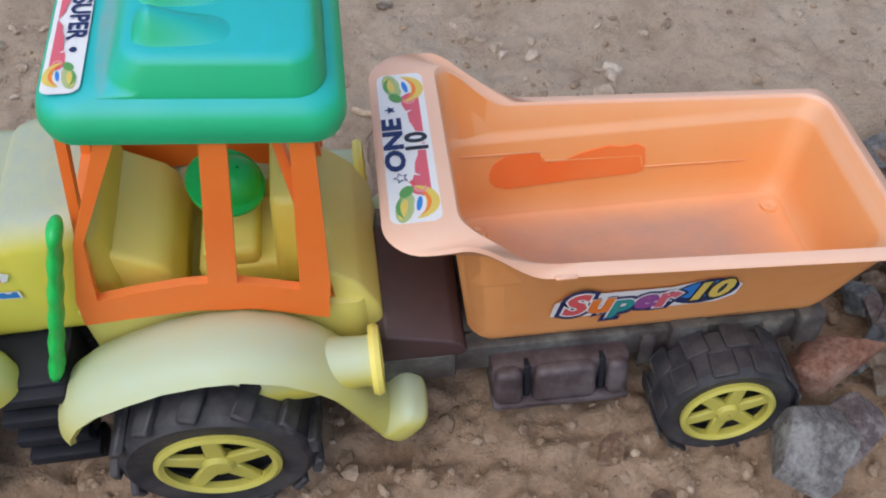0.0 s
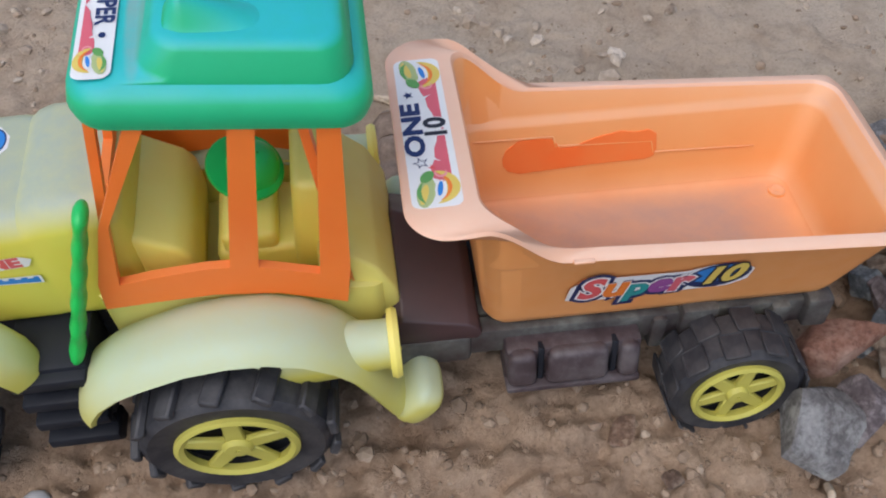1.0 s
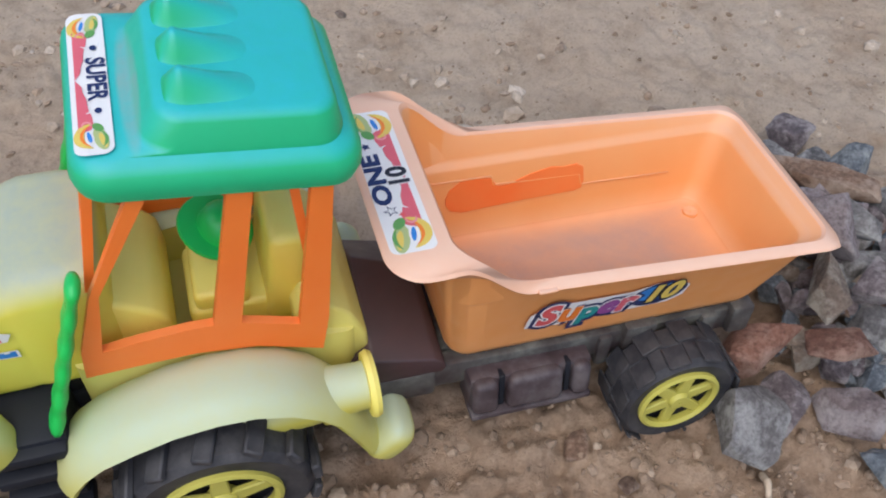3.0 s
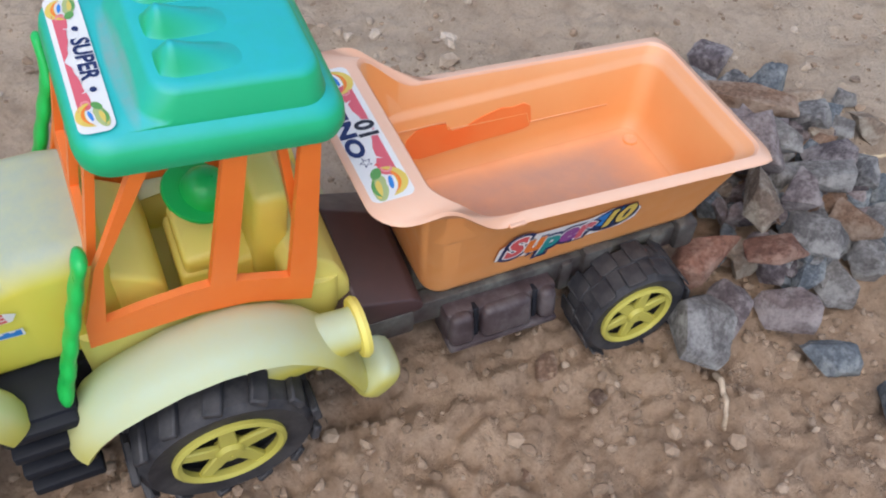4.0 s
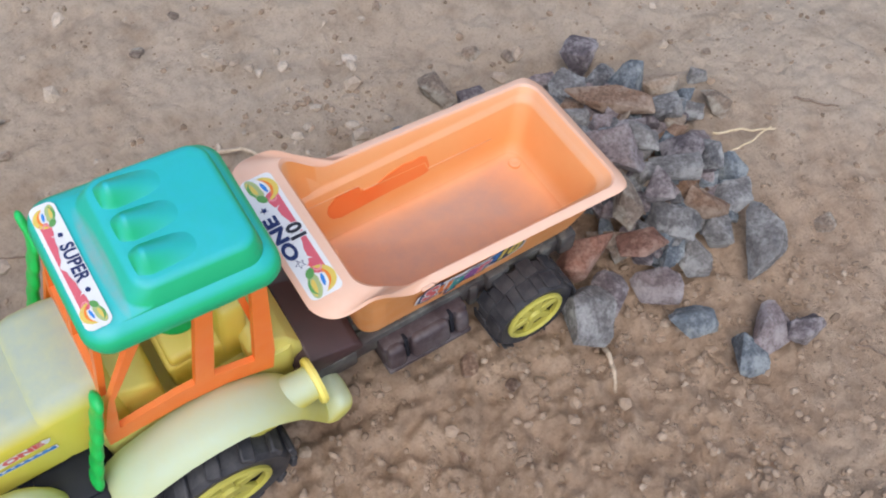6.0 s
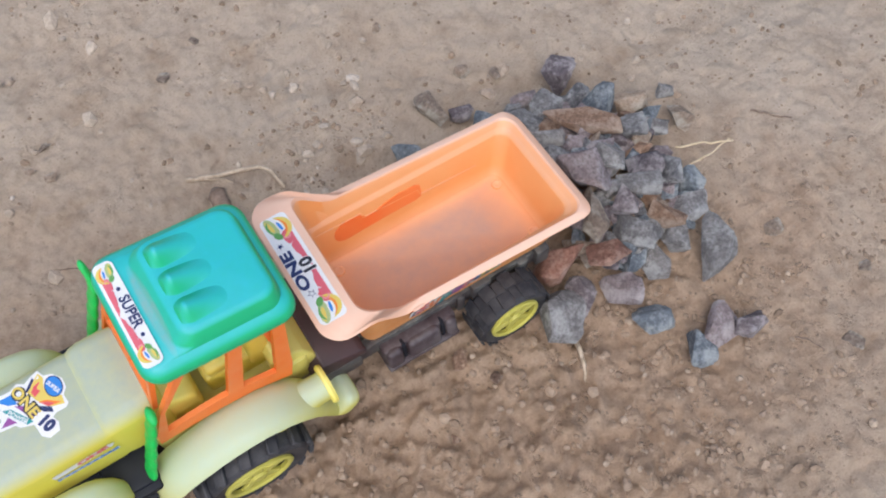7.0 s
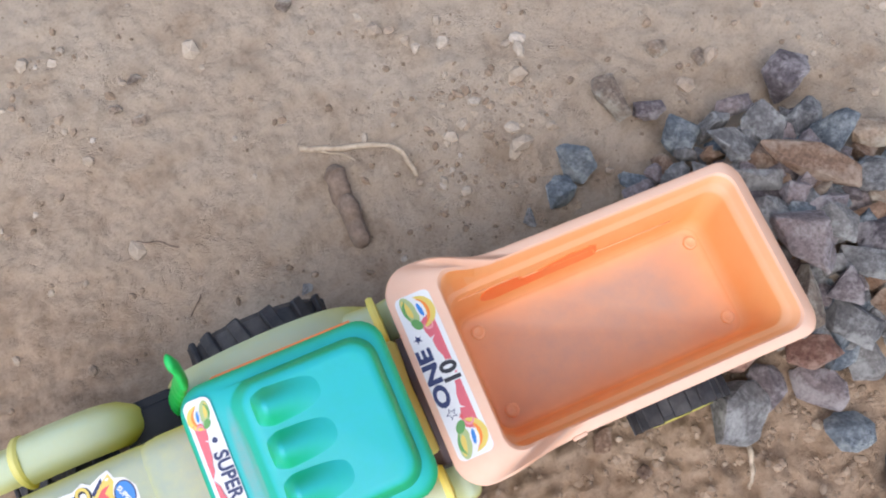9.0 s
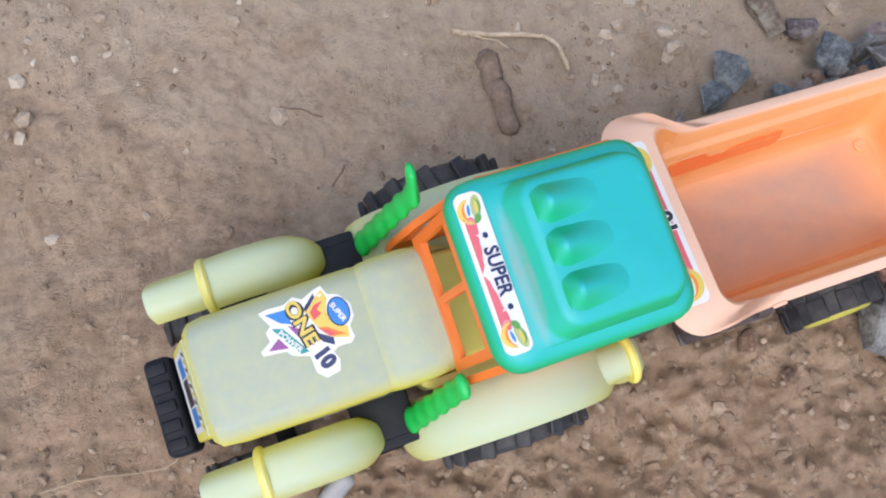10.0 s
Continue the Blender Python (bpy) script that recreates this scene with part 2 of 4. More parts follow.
STONES = [
    stone_mat("grey_stone", (0.12, 0.118, 0.125), (0.27, 0.265, 0.27), (0.50, 0.49, 0.48)),
    stone_mat("blue_grey_stone", (0.085, 0.105, 0.13), (0.20, 0.235, 0.275), (0.46, 0.49, 0.51)),
    stone_mat("purple_grey_stone", (0.15, 0.12, 0.13), (0.29, 0.245, 0.258), (0.50, 0.45, 0.45)),
    stone_mat("rust_brown_stone", (0.18, 0.115, 0.085), (0.36, 0.23, 0.16), (0.50, 0.39, 0.31)),
    stone_mat("tan_stone", (0.29, 0.21, 0.16), (0.42, 0.33, 0.26), (0.54, 0.46, 0.39)),
    stone_mat("red_stone", (0.25, 0.12, 0.09), (0.42, 0.215, 0.155), (0.52, 0.34, 0.27)),
]
STONE_WORDS = ["grey", "blue-grey", "purple-grey", "rust-brown", "pale tan", "reddish"]


def wood_mat(name, a, c):
    m, nt, b = node_mat(name, 0.85)
    nt.links.new(ramp(nt, nz(nt, 160, 6, 0.7), [(0.3, a), (0.7, c)]), b.inputs["Base Color"])
    bump(nt, b, nz(nt, 260, 5), 0.5, 0.001)
    return m


M_TWIG = wood_mat("dry_twig", (0.36, 0.27, 0.19), (0.60, 0.50, 0.38))
M_BARK = wood_mat("brown_bark", (0.14, 0.095, 0.07), (0.30, 0.22, 0.165))
M_STRAW = wood_mat("straw", (0.52, 0.40, 0.24), (0.66, 0.54, 0.38))


# ---- mesh helpers ----
def part(name, bm, mat, parent=None, label="", angle=38):
    """One mesh object from bm, under parent."""
    bmesh.ops.recalc_face_normals(bm, faces=bm.faces)
    me = bpy.data.meshes.new(name)
    bm.to_mesh(me)
    bm.free()
    for p in me.polygons:
        p.use_smooth = True
    me.set_sharp_from_angle(angle=radians(angle))
    for mm in (mat if isinstance(mat, list) else [mat]):
        me.materials.append(mm)
    ob = new(name, me)
    if parent:
        ob.parent = parent
    if label:
        tagged(ob, label)
    return ob


def thing(name, m, label, category, group=""):
    ob = new(name)
    ob.empty_display_size = 0.02
    ob.matrix_world = m
    return tagged(ob, label, category, group)


def join_in(bm, t, m=None):
    if m is not None:
        t.transform(m)
    me = bpy.data.meshes.new("tmp")
    t.to_mesh(me)
    t.free()
    bm.from_mesh(me)
    bpy.data.meshes.remove(me)


def rbox(bm, c, s, bev=0.001, seg=2, rot=(0, 0, 0), taper=(1, 1)):
    t = bmesh.new()
    bmesh.ops.create_cube(t, size=1)
    for v in t.verts:
        if v.co.z > 0:
            v.co.x *= taper[0]
            v.co.y *= taper[1]
        v.co = Vector((v.co.x * s[0], v.co.y * s[1], v.co.z * s[2]))
    if bev:
        bmesh.ops.bevel(t, geom=t.edges[:], offset=bev, segments=seg, profile=0.5, affect="EDGES")
    join_in(bm, t, pose(*c, *rot))


def loft(bm, rings, cap=(True, True), closed=True):
    vs = [[bm.verts.new(p) for p in r] for r in rings]
    n = len(rings[0])
    for a, b in zip(vs, vs[1:]):
        for i in range(n if closed else n - 1):
            j = (i + 1) % n
            bm.faces.new((a[i], a[j], b[j], b[i]))
    if cap[0]:
        bm.faces.new(vs[0][::-1])
    if cap[1]:
        bm.faces.new(vs[-1])


def tube(bm, pts, radii, n=10, flat=1.0):
    """A round bar along pts; its ends are rounded off."""
    pts = [Vector(p) for p in pts]
    radii = list(radii)
    d0, d1 = (pts[0] - pts[1]).normalized(), (pts[-1] - pts[-2]).normalized()
    pts = [pts[0] + d0 * radii[0] * 0.6] + pts + [pts[-1] + d1 * radii[-1] * 0.6]
    radii = [radii[0] * 0.45] + radii + [radii[-1] * 0.45]
    rings, up = [], None
    for i, p in enumerate(pts):
        d = (pts[min(i + 1, len(pts) - 1)] - pts[max(i - 1, 0)]).normalized()
        if up is None:
            up = d.orthogonal().normalized()
        up = (up - d * up.dot(d)).normalized()
        side = d.cross(up)
        rings.append([p + (up * math.cos(a) + side * math.sin(a) * flat) * radii[i] for a in (2 * math.pi * k / n for k in range(n))])
    loft(bm, rings)


def revolve(bm, profile, centre, n=40, axis="y"):
    """A closed profile of (radius, along) turned about an axis."""
    rings = []
    for k in range(n):
        a = 2 * math.pi * k / n
        if axis == "y":
            rings.append([Vector((centre[0] + r * math.cos(a), centre[1] + w, centre[2] + r * math.sin(a))) for r, w in profile])
        elif axis == "x":
            rings.append([Vector((centre[0] + w, centre[1] + r * math.cos(a), centre[2] + r * math.sin(a))) for r, w in profile])
        else:
            rings.append([Vector((centre[0] + r * math.cos(a), centre[1] + r * math.sin(a), centre[2] + w)) for r, w in profile])
    vs = [[bm.verts.new(p) for p in r] for r in rings]
    m = len(profile)
    for i in range(n):
        a, b = vs[i], vs[(i + 1) % n]
        for j in range(m):
            bm.faces.new((a[j], a[(j + 1) % m], b[(j + 1) % m], b[j]))


def rounded_rect(x0, x1, y0, y1, r, n=6):
    """Points of a rounded rectangle, anticlockwise."""
    out = []
    for cx, cy, a0 in ((x1 - r, y1 - r, 0), (x0 + r, y1 - r, 90), (x0 + r, y0 + r, 180), (x1 - r, y0 + r, 270)):
        for k in range(n + 1):
            a = radians(a0 + 90 * k / n)
            out.append((cx + r * math.cos(a), cy + r * math.sin(a)))
    return out


def plate(bm, outline, holes, depth, m):
    """A flat plate with holes, in its own x and y, of that depth along z, set at m."""
    t = bmesh.new()
    edges = []
    for loop in [outline] + holes:
        vs = [t.verts.new((x, y, 0)) for x, y in loop]
        edges += [t.edges.new((vs[i], vs[(i + 1) % len(vs)])) for i in range(len(vs))]
    bmesh.ops.triangle_fill(t, use_beauty=True, use_dissolve=False, edges=edges)
    got = bmesh.ops.extrude_face_region(t, geom=t.faces[:])
    bmesh.ops.translate(t, vec=(0, 0, depth), verts=[v for v in got["geom"] if isinstance(v, bmesh.types.BMVert)])
    bmesh.ops.recalc_face_normals(t, faces=t.faces)
    join_in(bm, t, m)


# ---- stickers ----
class Sheet:
    """A sticker: a white base with inks laid on it, in metres in its own plane."""

    def __init__(self):
        self.bm = bmesh.new()
        self.level = 0.0002

    def poly(self, pts, ink, lift=None):
        z = self.level if lift is None else lift
        vs = [self.bm.verts.new((x, y, z)) for x, y in pts]
        f = self.bm.faces.new(vs)
        f.material_index = ink
        if f.calc_area() > 0:
            f.normal_update()
            if f.normal.z < 0:
                f.normal_flip()
        self.level += 0.000012

    def disc(self, x, y, rx, ry, ink, turn=0, a0=0, a1=360, n=20):
        ca, sa = math.cos(radians(turn)), math.sin(radians(turn))
        pts = []
        for k in range(n):
            a = radians(a0 + (a1 - a0) * k / (n if a1 - a0 == 360 else n - 1))
            u, v = rx * math.cos(a), ry * math.sin(a)
            pts.append((x + u * ca - v * sa, y + u * sa + v * ca))
        self.poly(pts, ink)

    def curl(self, x, y, r, w, a0, a1, ink, n=14):
        """A crescent that tapers to both ends."""
        outer, inner = [], []
        for k in range(n):
            f = k / (n - 1)
            a = radians(a0 + (a1 - a0) * f)
            h = w * math.sin(math.pi * f) / 2 + 0.0001
            outer.append((x + (r + h) * math.cos(a), y + (r + h) * math.sin(a)))
            inner.append((x + (r - h) * math.cos(a), y + (r - h) * math.sin(a)))
        for i in range(n - 1):
            self.poly([outer[i], outer[i + 1], inner[i + 1], inner[i]], ink, self.level)
            self.level -= 0.000012
        self.level += 0.000012

    def star(self, x, y, r, ink):
        self.poly([(x + (r if k % 2 == 0 else r * 0.42) * math.sin(math.pi * k / 5), y + (r if k % 2 == 0 else r * 0.42) * math.cos(math.pi * k / 5)) for k in range(10)], ink)

    def text(self, words, x, y, high, ink, wide=1.0, turn=0, bold=0.0, shear=0.0):
        cu = bpy.data.curves.new("words", "FONT")
        cu.body, cu.size, cu.align_x, cu.align_y, cu.offset, cu.shear = words, 1.0, "CENTER", "CENTER", bold, shear
        cu.resolution_u = 3
        ob = new("words", cu)
        bpy.context.view_layer.update()
        me = bpy.data.meshes.new_from_object(ob.evaluated_get(bpy.context.evaluated_depsgraph_get()))
        bpy.data.objects.remove(ob)
        bpy.data.curves.remove(cu)
        ys = [v.co.y for v in me.vertices]
        k = high / (max(ys) - min(ys))
        m = pose(x, y, self.level, 0, 0, turn) @ Matrix.Diagonal((k * wide, k, 1, 1))
        t = bmesh.new()
        t.from_mesh(me)
        for v in t.verts:
            v.co.z = 0
        for f in t.faces:
            f.material_index = ink
            f.normal_update()
            if f.normal.z < 0:
                f.normal_flip()
        bpy.data.meshes.remove(me)
        join_in(self.bm, t, m)
        self.level += 0.000012

    def put(self, name, parent, m, label, drape=None):
        me = bpy.data.meshes.new(name)
        self.bm.transform(m)
        if drape:
            for v in self.bm.verts:
                v.co = drape(v.co)
        self.bm.to_mesh(me)
        self.bm.free()
        for ink in INKS:
            me.materials.append(ink)
        ob = new(name, me)
        ob.parent = parent
        return tagged(ob, label)


def pepper_swirl(s, x, y, out, k=1.0):
    """Two curled peppers and a leaf at an end of the long stickers; out is the sign of that end."""
    s.curl(x - out * 0.001 * k, y + 0.0022 * k, 0.0066 * k, 0.0036 * k, -165, -15, YELLOW)
    s.curl(x - out * 0.001 * k, y + 0.0028 * k, 0.0062 * k, 0.0010 * k, -150, -30, ORANGE)
    s.curl(x, y + 0.0042 * k, 0.0056 * k, 0.0016 * k, -140, -40, WHITE)
    s.disc(x + out * 0.0008 * k, y + 0.0034 * k, 0.0060 * k, 0.0026 * k, LEAF, out * 12)
    s.disc(x + out * 0.0016 * k, y + 0.0040 * k, 0.0040 * k, 0.0011 * k, YELLOW, out * 14)
    s.curl(x + out * 0.0010 * k, y - 0.0010 * k, 0.0064 * k, 0.0012 * k, 50, 130, GREEN)
    s.disc(x - out * 0.0052 * k, y + 0.0026 * k, 0.0026 * k, 0.0017 * k, GREEN, out * 35)
    s.disc(x - out * 0.0002 * k, y - 0.0006 * k, 0.0034 * k, 0.0015 * k, WHITE, out * 10)
    s.disc(x - out * 0.0002 * k, y - 0.0006 * k, 0.0029 * k, 0.0008 * k, BLUE, out * 10)
    s.curl(x - out * 0.0066 * k, y - 0.0014 * k, 0.0016 * k, 0.0008 * k, 60, 300, PINK)


def long_sticker(length, width):
    """A white strip along x with a swirl at either end and a rose band that dips to nothing in the middle."""
    s = Sheet()
    s.poly(rounded_rect(-length / 2, length / 2, -width / 2, width / 2, 0.0038, 6), WHITE)
    h = width / 2
    for e in (-1, 1):
        top = ((0.35, -0.10), (0.31, 0.06), (0.26, 0.02), (0.20, -0.16), (0.14, -0.20), (0.09, -0.36), (0.05, -0.40), (0.0, -0.72))
        for (x0, y0), (x1, y1) in zip(top, top[1:]):
            s.poly([(e * length * x0, -h * 0.72), (e * length * x1, -h * 0.72), (e * length * x1, h * y1), (e * length * x0, h * y0)][:: e] if y1 > -0.72 else
                   [(e * length * x0, -h * 0.72), (e * length * x1, -h * 0.72), (e * length * x0, h * y0)][:: e], ROSE, s.level)
            s.level -= 0.000012
        s.level += 0.000012
        s.curl(e * length * 0.17, -h * 0.50, 0.0050, 0.0015, 90 - e * 75, 90 + e * 60, WHITE)
        pepper_swirl(s, e * length * 0.395, -h * 0.10, e, width / 0.0142)
    return s


# ---- ground ----
def rise(x, y):
    """The ground steps up gently towards the near side of the toy, and levels out far from it."""
    f = min(1.0, max(0.0, (0.12 - y) / 0.13))
    far = min(1.0, max(0.0, (math.hypot(x, y) - 0.9) / 1.0))
    return 0.020 * f * f * (3 - 2 * f) * (1 - far * far * (3 - 2 * far))


def ground_z(x, y):
    """The height of the trodden sand."""
    p = Vector((x, y, 0.0))
    z = 0.0045 * noise.noise(p * 7.0) + 0.0026 * noise.noise(p * 19.0 + Vector((3, 1, 0)))
    loose = 1.0 / (1.0 + math.exp((y + 0.06) * 40)) * (1.0 if x > -0.2 else 0.5) / (1.0 + math.exp((x - 0.22) * 30))
    rough = 1.65 + 3.6 * loose
    q = noise.noise(p * 42.0 + Vector((0, 5, 2)))
    z += 0.0028 * noise.noise(p * 12.0 + Vector((1, 8, 0))) - 0.0035 * max(0.0, noise.noise(p * 26.0 + Vector((4, 4, 4))) - 0.38)
    z += rough * (0.0022 * noise.noise(p * 48.0) + 0.0030 * max(0.0, q - 0.18) + 0.0015 * noise.noise(p * 105.0) + 0.0010 * noise.noise(p * 190.0))
    z += rise(x, y)
    # banked up under the wheels
    for wx, wy, high in ((-0.103, -0.074, 0.008), (-0.103, 0.050, 0.018), (-0.248, -0.064, 0.009), (-0.248, 0.040, 0.014), (0.13, -0.078, 0.001)):
        z += high * math.exp(-(((x - wx) / 0.055) ** 2 + ((y - wy) / 0.034) ** 2))
    z += 0.010 * math.exp(-(((x - 0.26) / 0.10) ** 2 + ((y + 0.01) / 0.09) ** 2))
    return z - 0.001


def build_ground():
    def axis(lo, hi, step, far):
        core = list(np.arange(lo, hi + step / 2, step))
        out, d = [], step
        while d < far:
            out.append(d)
            d *= 1.35
        return [lo - v for v in reversed(out)] + core + [hi + v for v in out]

    xs, ys = axis(-0.52, 0.72, 0.0024, 160.0), axis(-0.34, 0.66, 0.0024, 160.0)
    verts = []
    for y in ys:
        for x in xs:
            verts.append((x, y, ground_z(x, y) if abs(x) < 2 and abs(y) < 2 else rise(x, y)))
    w = len(xs)
    faces = [(j * w + i, j * w + i + 1, (j + 1) * w + i + 1, (j + 1) * w + i) for j in range(len(ys) - 1) for i in range(w - 1)]
    me = bpy.data.meshes.new("ground")
    me.from_pydata(verts, [], faces)
    for p in me.polygons:
        p.use_smooth = True
    me.materials.append(M_SAND)
    return tagged(new("ground", me), "packed tan sandy soil with crumbs and small pits", "ground", kind="structure")


build_ground()


# ---- wheels ----
def wheel(parent, cx, cy, cz, r, w, side, spokes, lugs, turn=0.0, tread=0.09):
    """A toy wheel whose outer face looks along side (-1: towards -y)."""
    hub = bmesh.new()
    rim_r = r * 0.60 if r > 0.04 else r * 0.65
    o = side * w / 2
    # tyre, with its sunk sidewall
    t = bmesh.new()
    k = 1.0 if tread > 0.06 else 1.035
    prof = [(rim_r * 0.98, -w / 2 + 0.002), (r * 0.84, -w / 2), (r * 0.915 * k, -w / 2 + 0.003), (r * 0.93 * k, 0), (r * 0.915 * k, w / 2 - 0.003), (r * 0.84, w / 2), (rim_r * 0.98, w / 2 - 0.002)]
    revolve(t, prof, (cx, cy, cz), 48)
    ty = part("tyre", t, M_TYRE, None)
    # rim: outer ring, hub and spokes
    ring = [(rim_r, o), (rim_r, o - side * 0.004), (rim_r * 0.86, o - side * 0.004), (rim_r * 0.84, o - side * 0.0005), (rim_r * 0.92, o + side * 0.001)]
    revolve(hub, ring, (cx, cy, cz), 40)
    revolve(hub, [(0.0008, o + side * 0.001), (rim_r * 0.2, o + side * 0.0008), (rim_r * 0.26, o - side * 0.001), (rim_r * 0.26, o - side * 0.006), (0.0008, o - side * 0.006)], (cx, cy, cz), 20)
    for k in range(spokes):
        a = 360.0 * k / spokes + turn
        t2 = bmesh.new()
        rbox(t2, (0, 0, rim_r * 0.55), (rim_r * 0.34, 0.003, rim_r * 0.72), 0.0007, 1, (0, 0, 0), (0.7, 1))
        join_in(hub, t2, pose(cx, cy + o - side * 0.0028, cz) @ pose(0, 0, 0, 0, a, 0))
    rm = part("rim", hub, M_RIM, None)
    back = bmesh.new()
    revolve(back, [(0.0008, o - side * 0.008), (rim_r * 0.99, o - side * 0.008), (rim_r * 0.99, -o), (0.0008, -o)], (cx, cy, cz), 30)
    bk = part("wheel", back, M_BLACK, parent)
    ty.parent, rm.parent = bk, bk
    # tread blocks in two staggered rows on one mesh
    t = bmesh.new()
    rbox(t, (0, 0, 0), (r * (0.19 if tread > 0.06 else 0.34), w * 0.50, r * tread), 0.0009, 1)
    lug = part("lug", t, M_TYRE, bk)
    for k in range(lugs):
        for half in (-1, 1):
            a = 360.0 * (k + (0.5 if half > 0 else 0)) / lugs + turn
            ob = lug if k == 0 and half < 0 else new("lug", lug.data)
            ob.parent = bk
            ob.matrix_basis = pose(cx, cy, cz) @ pose(0, 0, 0, 0, -a, 0) @ pose(0, half * w * 0.262, r * (0.955 if tread > 0.06 else 0.962), 0, 0, half * (16 if tread > 0.06 else 3))
    tagged(ty, "dusty black moulded tyre")
    tagged(rm, "lime yellow spoked rim")
    return bk


# ---- tractor ----
tractor = thing("toy_tractor", pose(-0.0263, -0.0119, 0.1844, 1.0, 0.95, 2.03) @ pose(0.03, 0, -0.178),
                "pale lime plastic toy tractor with teal roof, standing on sand", "toy tractor")


def section(x, hw, z0, z1, r, crown=0.0):
    pts = rounded_rect(-hw, hw, z0, z1, r, 6)
    return [Vector((x, y, z + (crown * (1 - (y / hw) ** 2) if z > (z0 + z1) / 2 else 0))) for y, z in pts]


def hood():
    bm = bmesh.new()
    st = [(-0.2575, 0.024, 0.118, 0.160, 0.009), (-0.256, 0.0285, 0.110, 0.168, 0.010), (-0.2525, 0.0315, 0.106, 0.1725, 0.011), (-0.245, 0.0325, 0.105, 0.1745, 0.011),
          (-0.20, 0.033, 0.105, 0.1755, 0.011), (-0.170, 0.033, 0.105, 0.176, 0.011), (-0.166, 0.0325, 0.105, 0.1755, 0.011), (-0.163, 0.033, 0.105, 0.178, 0.011),
          (-0.157, 0.0335, 0.105, 0.1805, 0.012), (-0.142, 0.0335, 0.105, 0.1805, 0.012), (-0.132, 0.0325, 0.106, 0.1795, 0.012), (-0.1285, 0.030, 0.110, 0.176, 0.011), (-0.127, 0.026, 0.114, 0.170, 0.009)]
    loft(bm, [section(x, hw, z0, z1 - 0.004, r, 0.0012) for x, hw, z0, z1, r in st])
    return part("hood", bm, M_HOOD, tractor, "pale lime plastic hood with skylight painted on its top")


hood_ob = hood()


def hood_badge():
    s = Sheet()
    s.poly([(-0.0217, 0.0067), (-0.0184, 0.0088), (-0.0115, 0.0111), (-0.0080, 0.0149), (-0.0038, 0.0140), (0.0003, 0.0183), (0.0033, 0.0204), (0.0062, 0.0172), (0.0111, 0.0171), (0.0164, 0.0139), (0.0185, 0.0086), (0.0171, 0.0043), (0.0195, -0.0002), (0.0183, -0.0028), (0.0129, -0.0048), (0.0113, -0.0071), (0.0141, -0.0099), (0.0145, -0.0147), (0.0093, -0.0180), (0.0050, -0.0162), (0.0015, -0.0095), (-0.0057, -0.0098), (-0.0084, -0.0082), (-0.0177, -0.0109), (-0.0188, -0.0091), (-0.0155, -0.0045), (-0.0176, -0.0012), (-0.0161, 0.0019)], WHITE)
    s.poly([(-0.0188, 0.0063), (-0.0108, 0.0092), (-0.0070, 0.0033), (-0.0119, 0.0034)], BLUE)
    s.poly([(-0.0027, 0.0093), (0.0035, 0.0188), (0.0064, 0.0156), (0.0065, 0.0099), (0.0096, 0.0056), (0.0163, 0.0042), (0.0175, -0.0005), (0.0107, -0.0011), (0.0027, 0.0037)], YELLOW)
    s.poly([(-0.0001, 0.0085), (0.0013, 0.0120), (0.0047, 0.0141), (0.0028, 0.0102), (0.0049, 0.0087), (0.0020, 0.0056)], RED)
    s.poly([(0.0036, 0.0026), (0.0076, 0.0032), (0.0123, 0.0018), (0.0162, 0.0008), (0.0090, -0.0007)], ORANGE)
    s.poly([(0.0044, 0.0021), (0.0086, 0.0020), (0.0125, 0.0005), (0.0090, -0.0005)], RED)
    s.poly([(-0.0031, 0.0096), (0.0005, 0.0171), (0.0013, 0.0152), (-0.0016, 0.0091)], NAVY)
    s.disc(0.0119, 0.0100, 0.0048, 0.0064, NAVY, 22)
    s.disc(0.0119, 0.0100, 0.0042, 0.0058, BLUE, 22)
    s.poly([(-0.0089, 0.0026), (-0.0039, 0.0018), (0.0032, -0.0048), (-0.0009, -0.0046)], PURPLE)
    s.poly([(0.0032, 0.0005), (0.0107, -0.0011), (0.0116, -0.0042), (0.0062, -0.0031)], NAVY)
    s.poly([(-0.0157, -0.0086), (-0.0121, -0.0031), (-0.0074, -0.0068)], PURPLE)
    s.poly([(-0.0155, 0.0008), (-0.0107, 0.0011), (0.0012, -0.0075), (-0.0022, -0.0089)], TEAL)
    s.text("SUPER", 0.0116, 0.0097, 0.0024, WHITE, 1.05, -46, 0.03)
    s.text("ONE", -0.0035, 0.0039, 0.0080, BLACK, 1.02, -55, 0.09)
    s.text("ONE", -0.0035, 0.0039, 0.0062, YELLOW, 1.24, -55, 0.03)
    s.text("10", 0.0076, -0.0097, 0.0074, NAVY, 1.0, -49, 0.07)
    s.text("POWER", -0.0071, -0.0040, 0.0026, WHITE, 1.05, -36, 0.03)
    s.put("hood_sticker", hood_ob, pose(-0.1965, 0.0065, 0.1727, 0, 0, -22) @ Matrix.Diagonal((1.16, 1.16, 1, 1)), "white cut-out sticker with flames and blue oval",
          lambda c: Vector((c.x, c.y, c.z + 0.0012 * (1 - (c.y / 0.033) ** 2) - 0.0011)))
    for side in (-1, 1):
        s = Sheet()
        s.poly([(-0.022, -0.001), (0.018, 0.002), (0.0205, 0.0065), (0.016, 0.0085), (-0.022, 0.006)], WHITE)
        s.text("ONE", 0.005, 0.0040, 0.0064, RED, 1.3, 5, 0.06)
        s.poly([(-0.022, -0.003), (0.020, -0.0045), (0.020, -0.0095), (-0.022, -0.007)], WHITE)
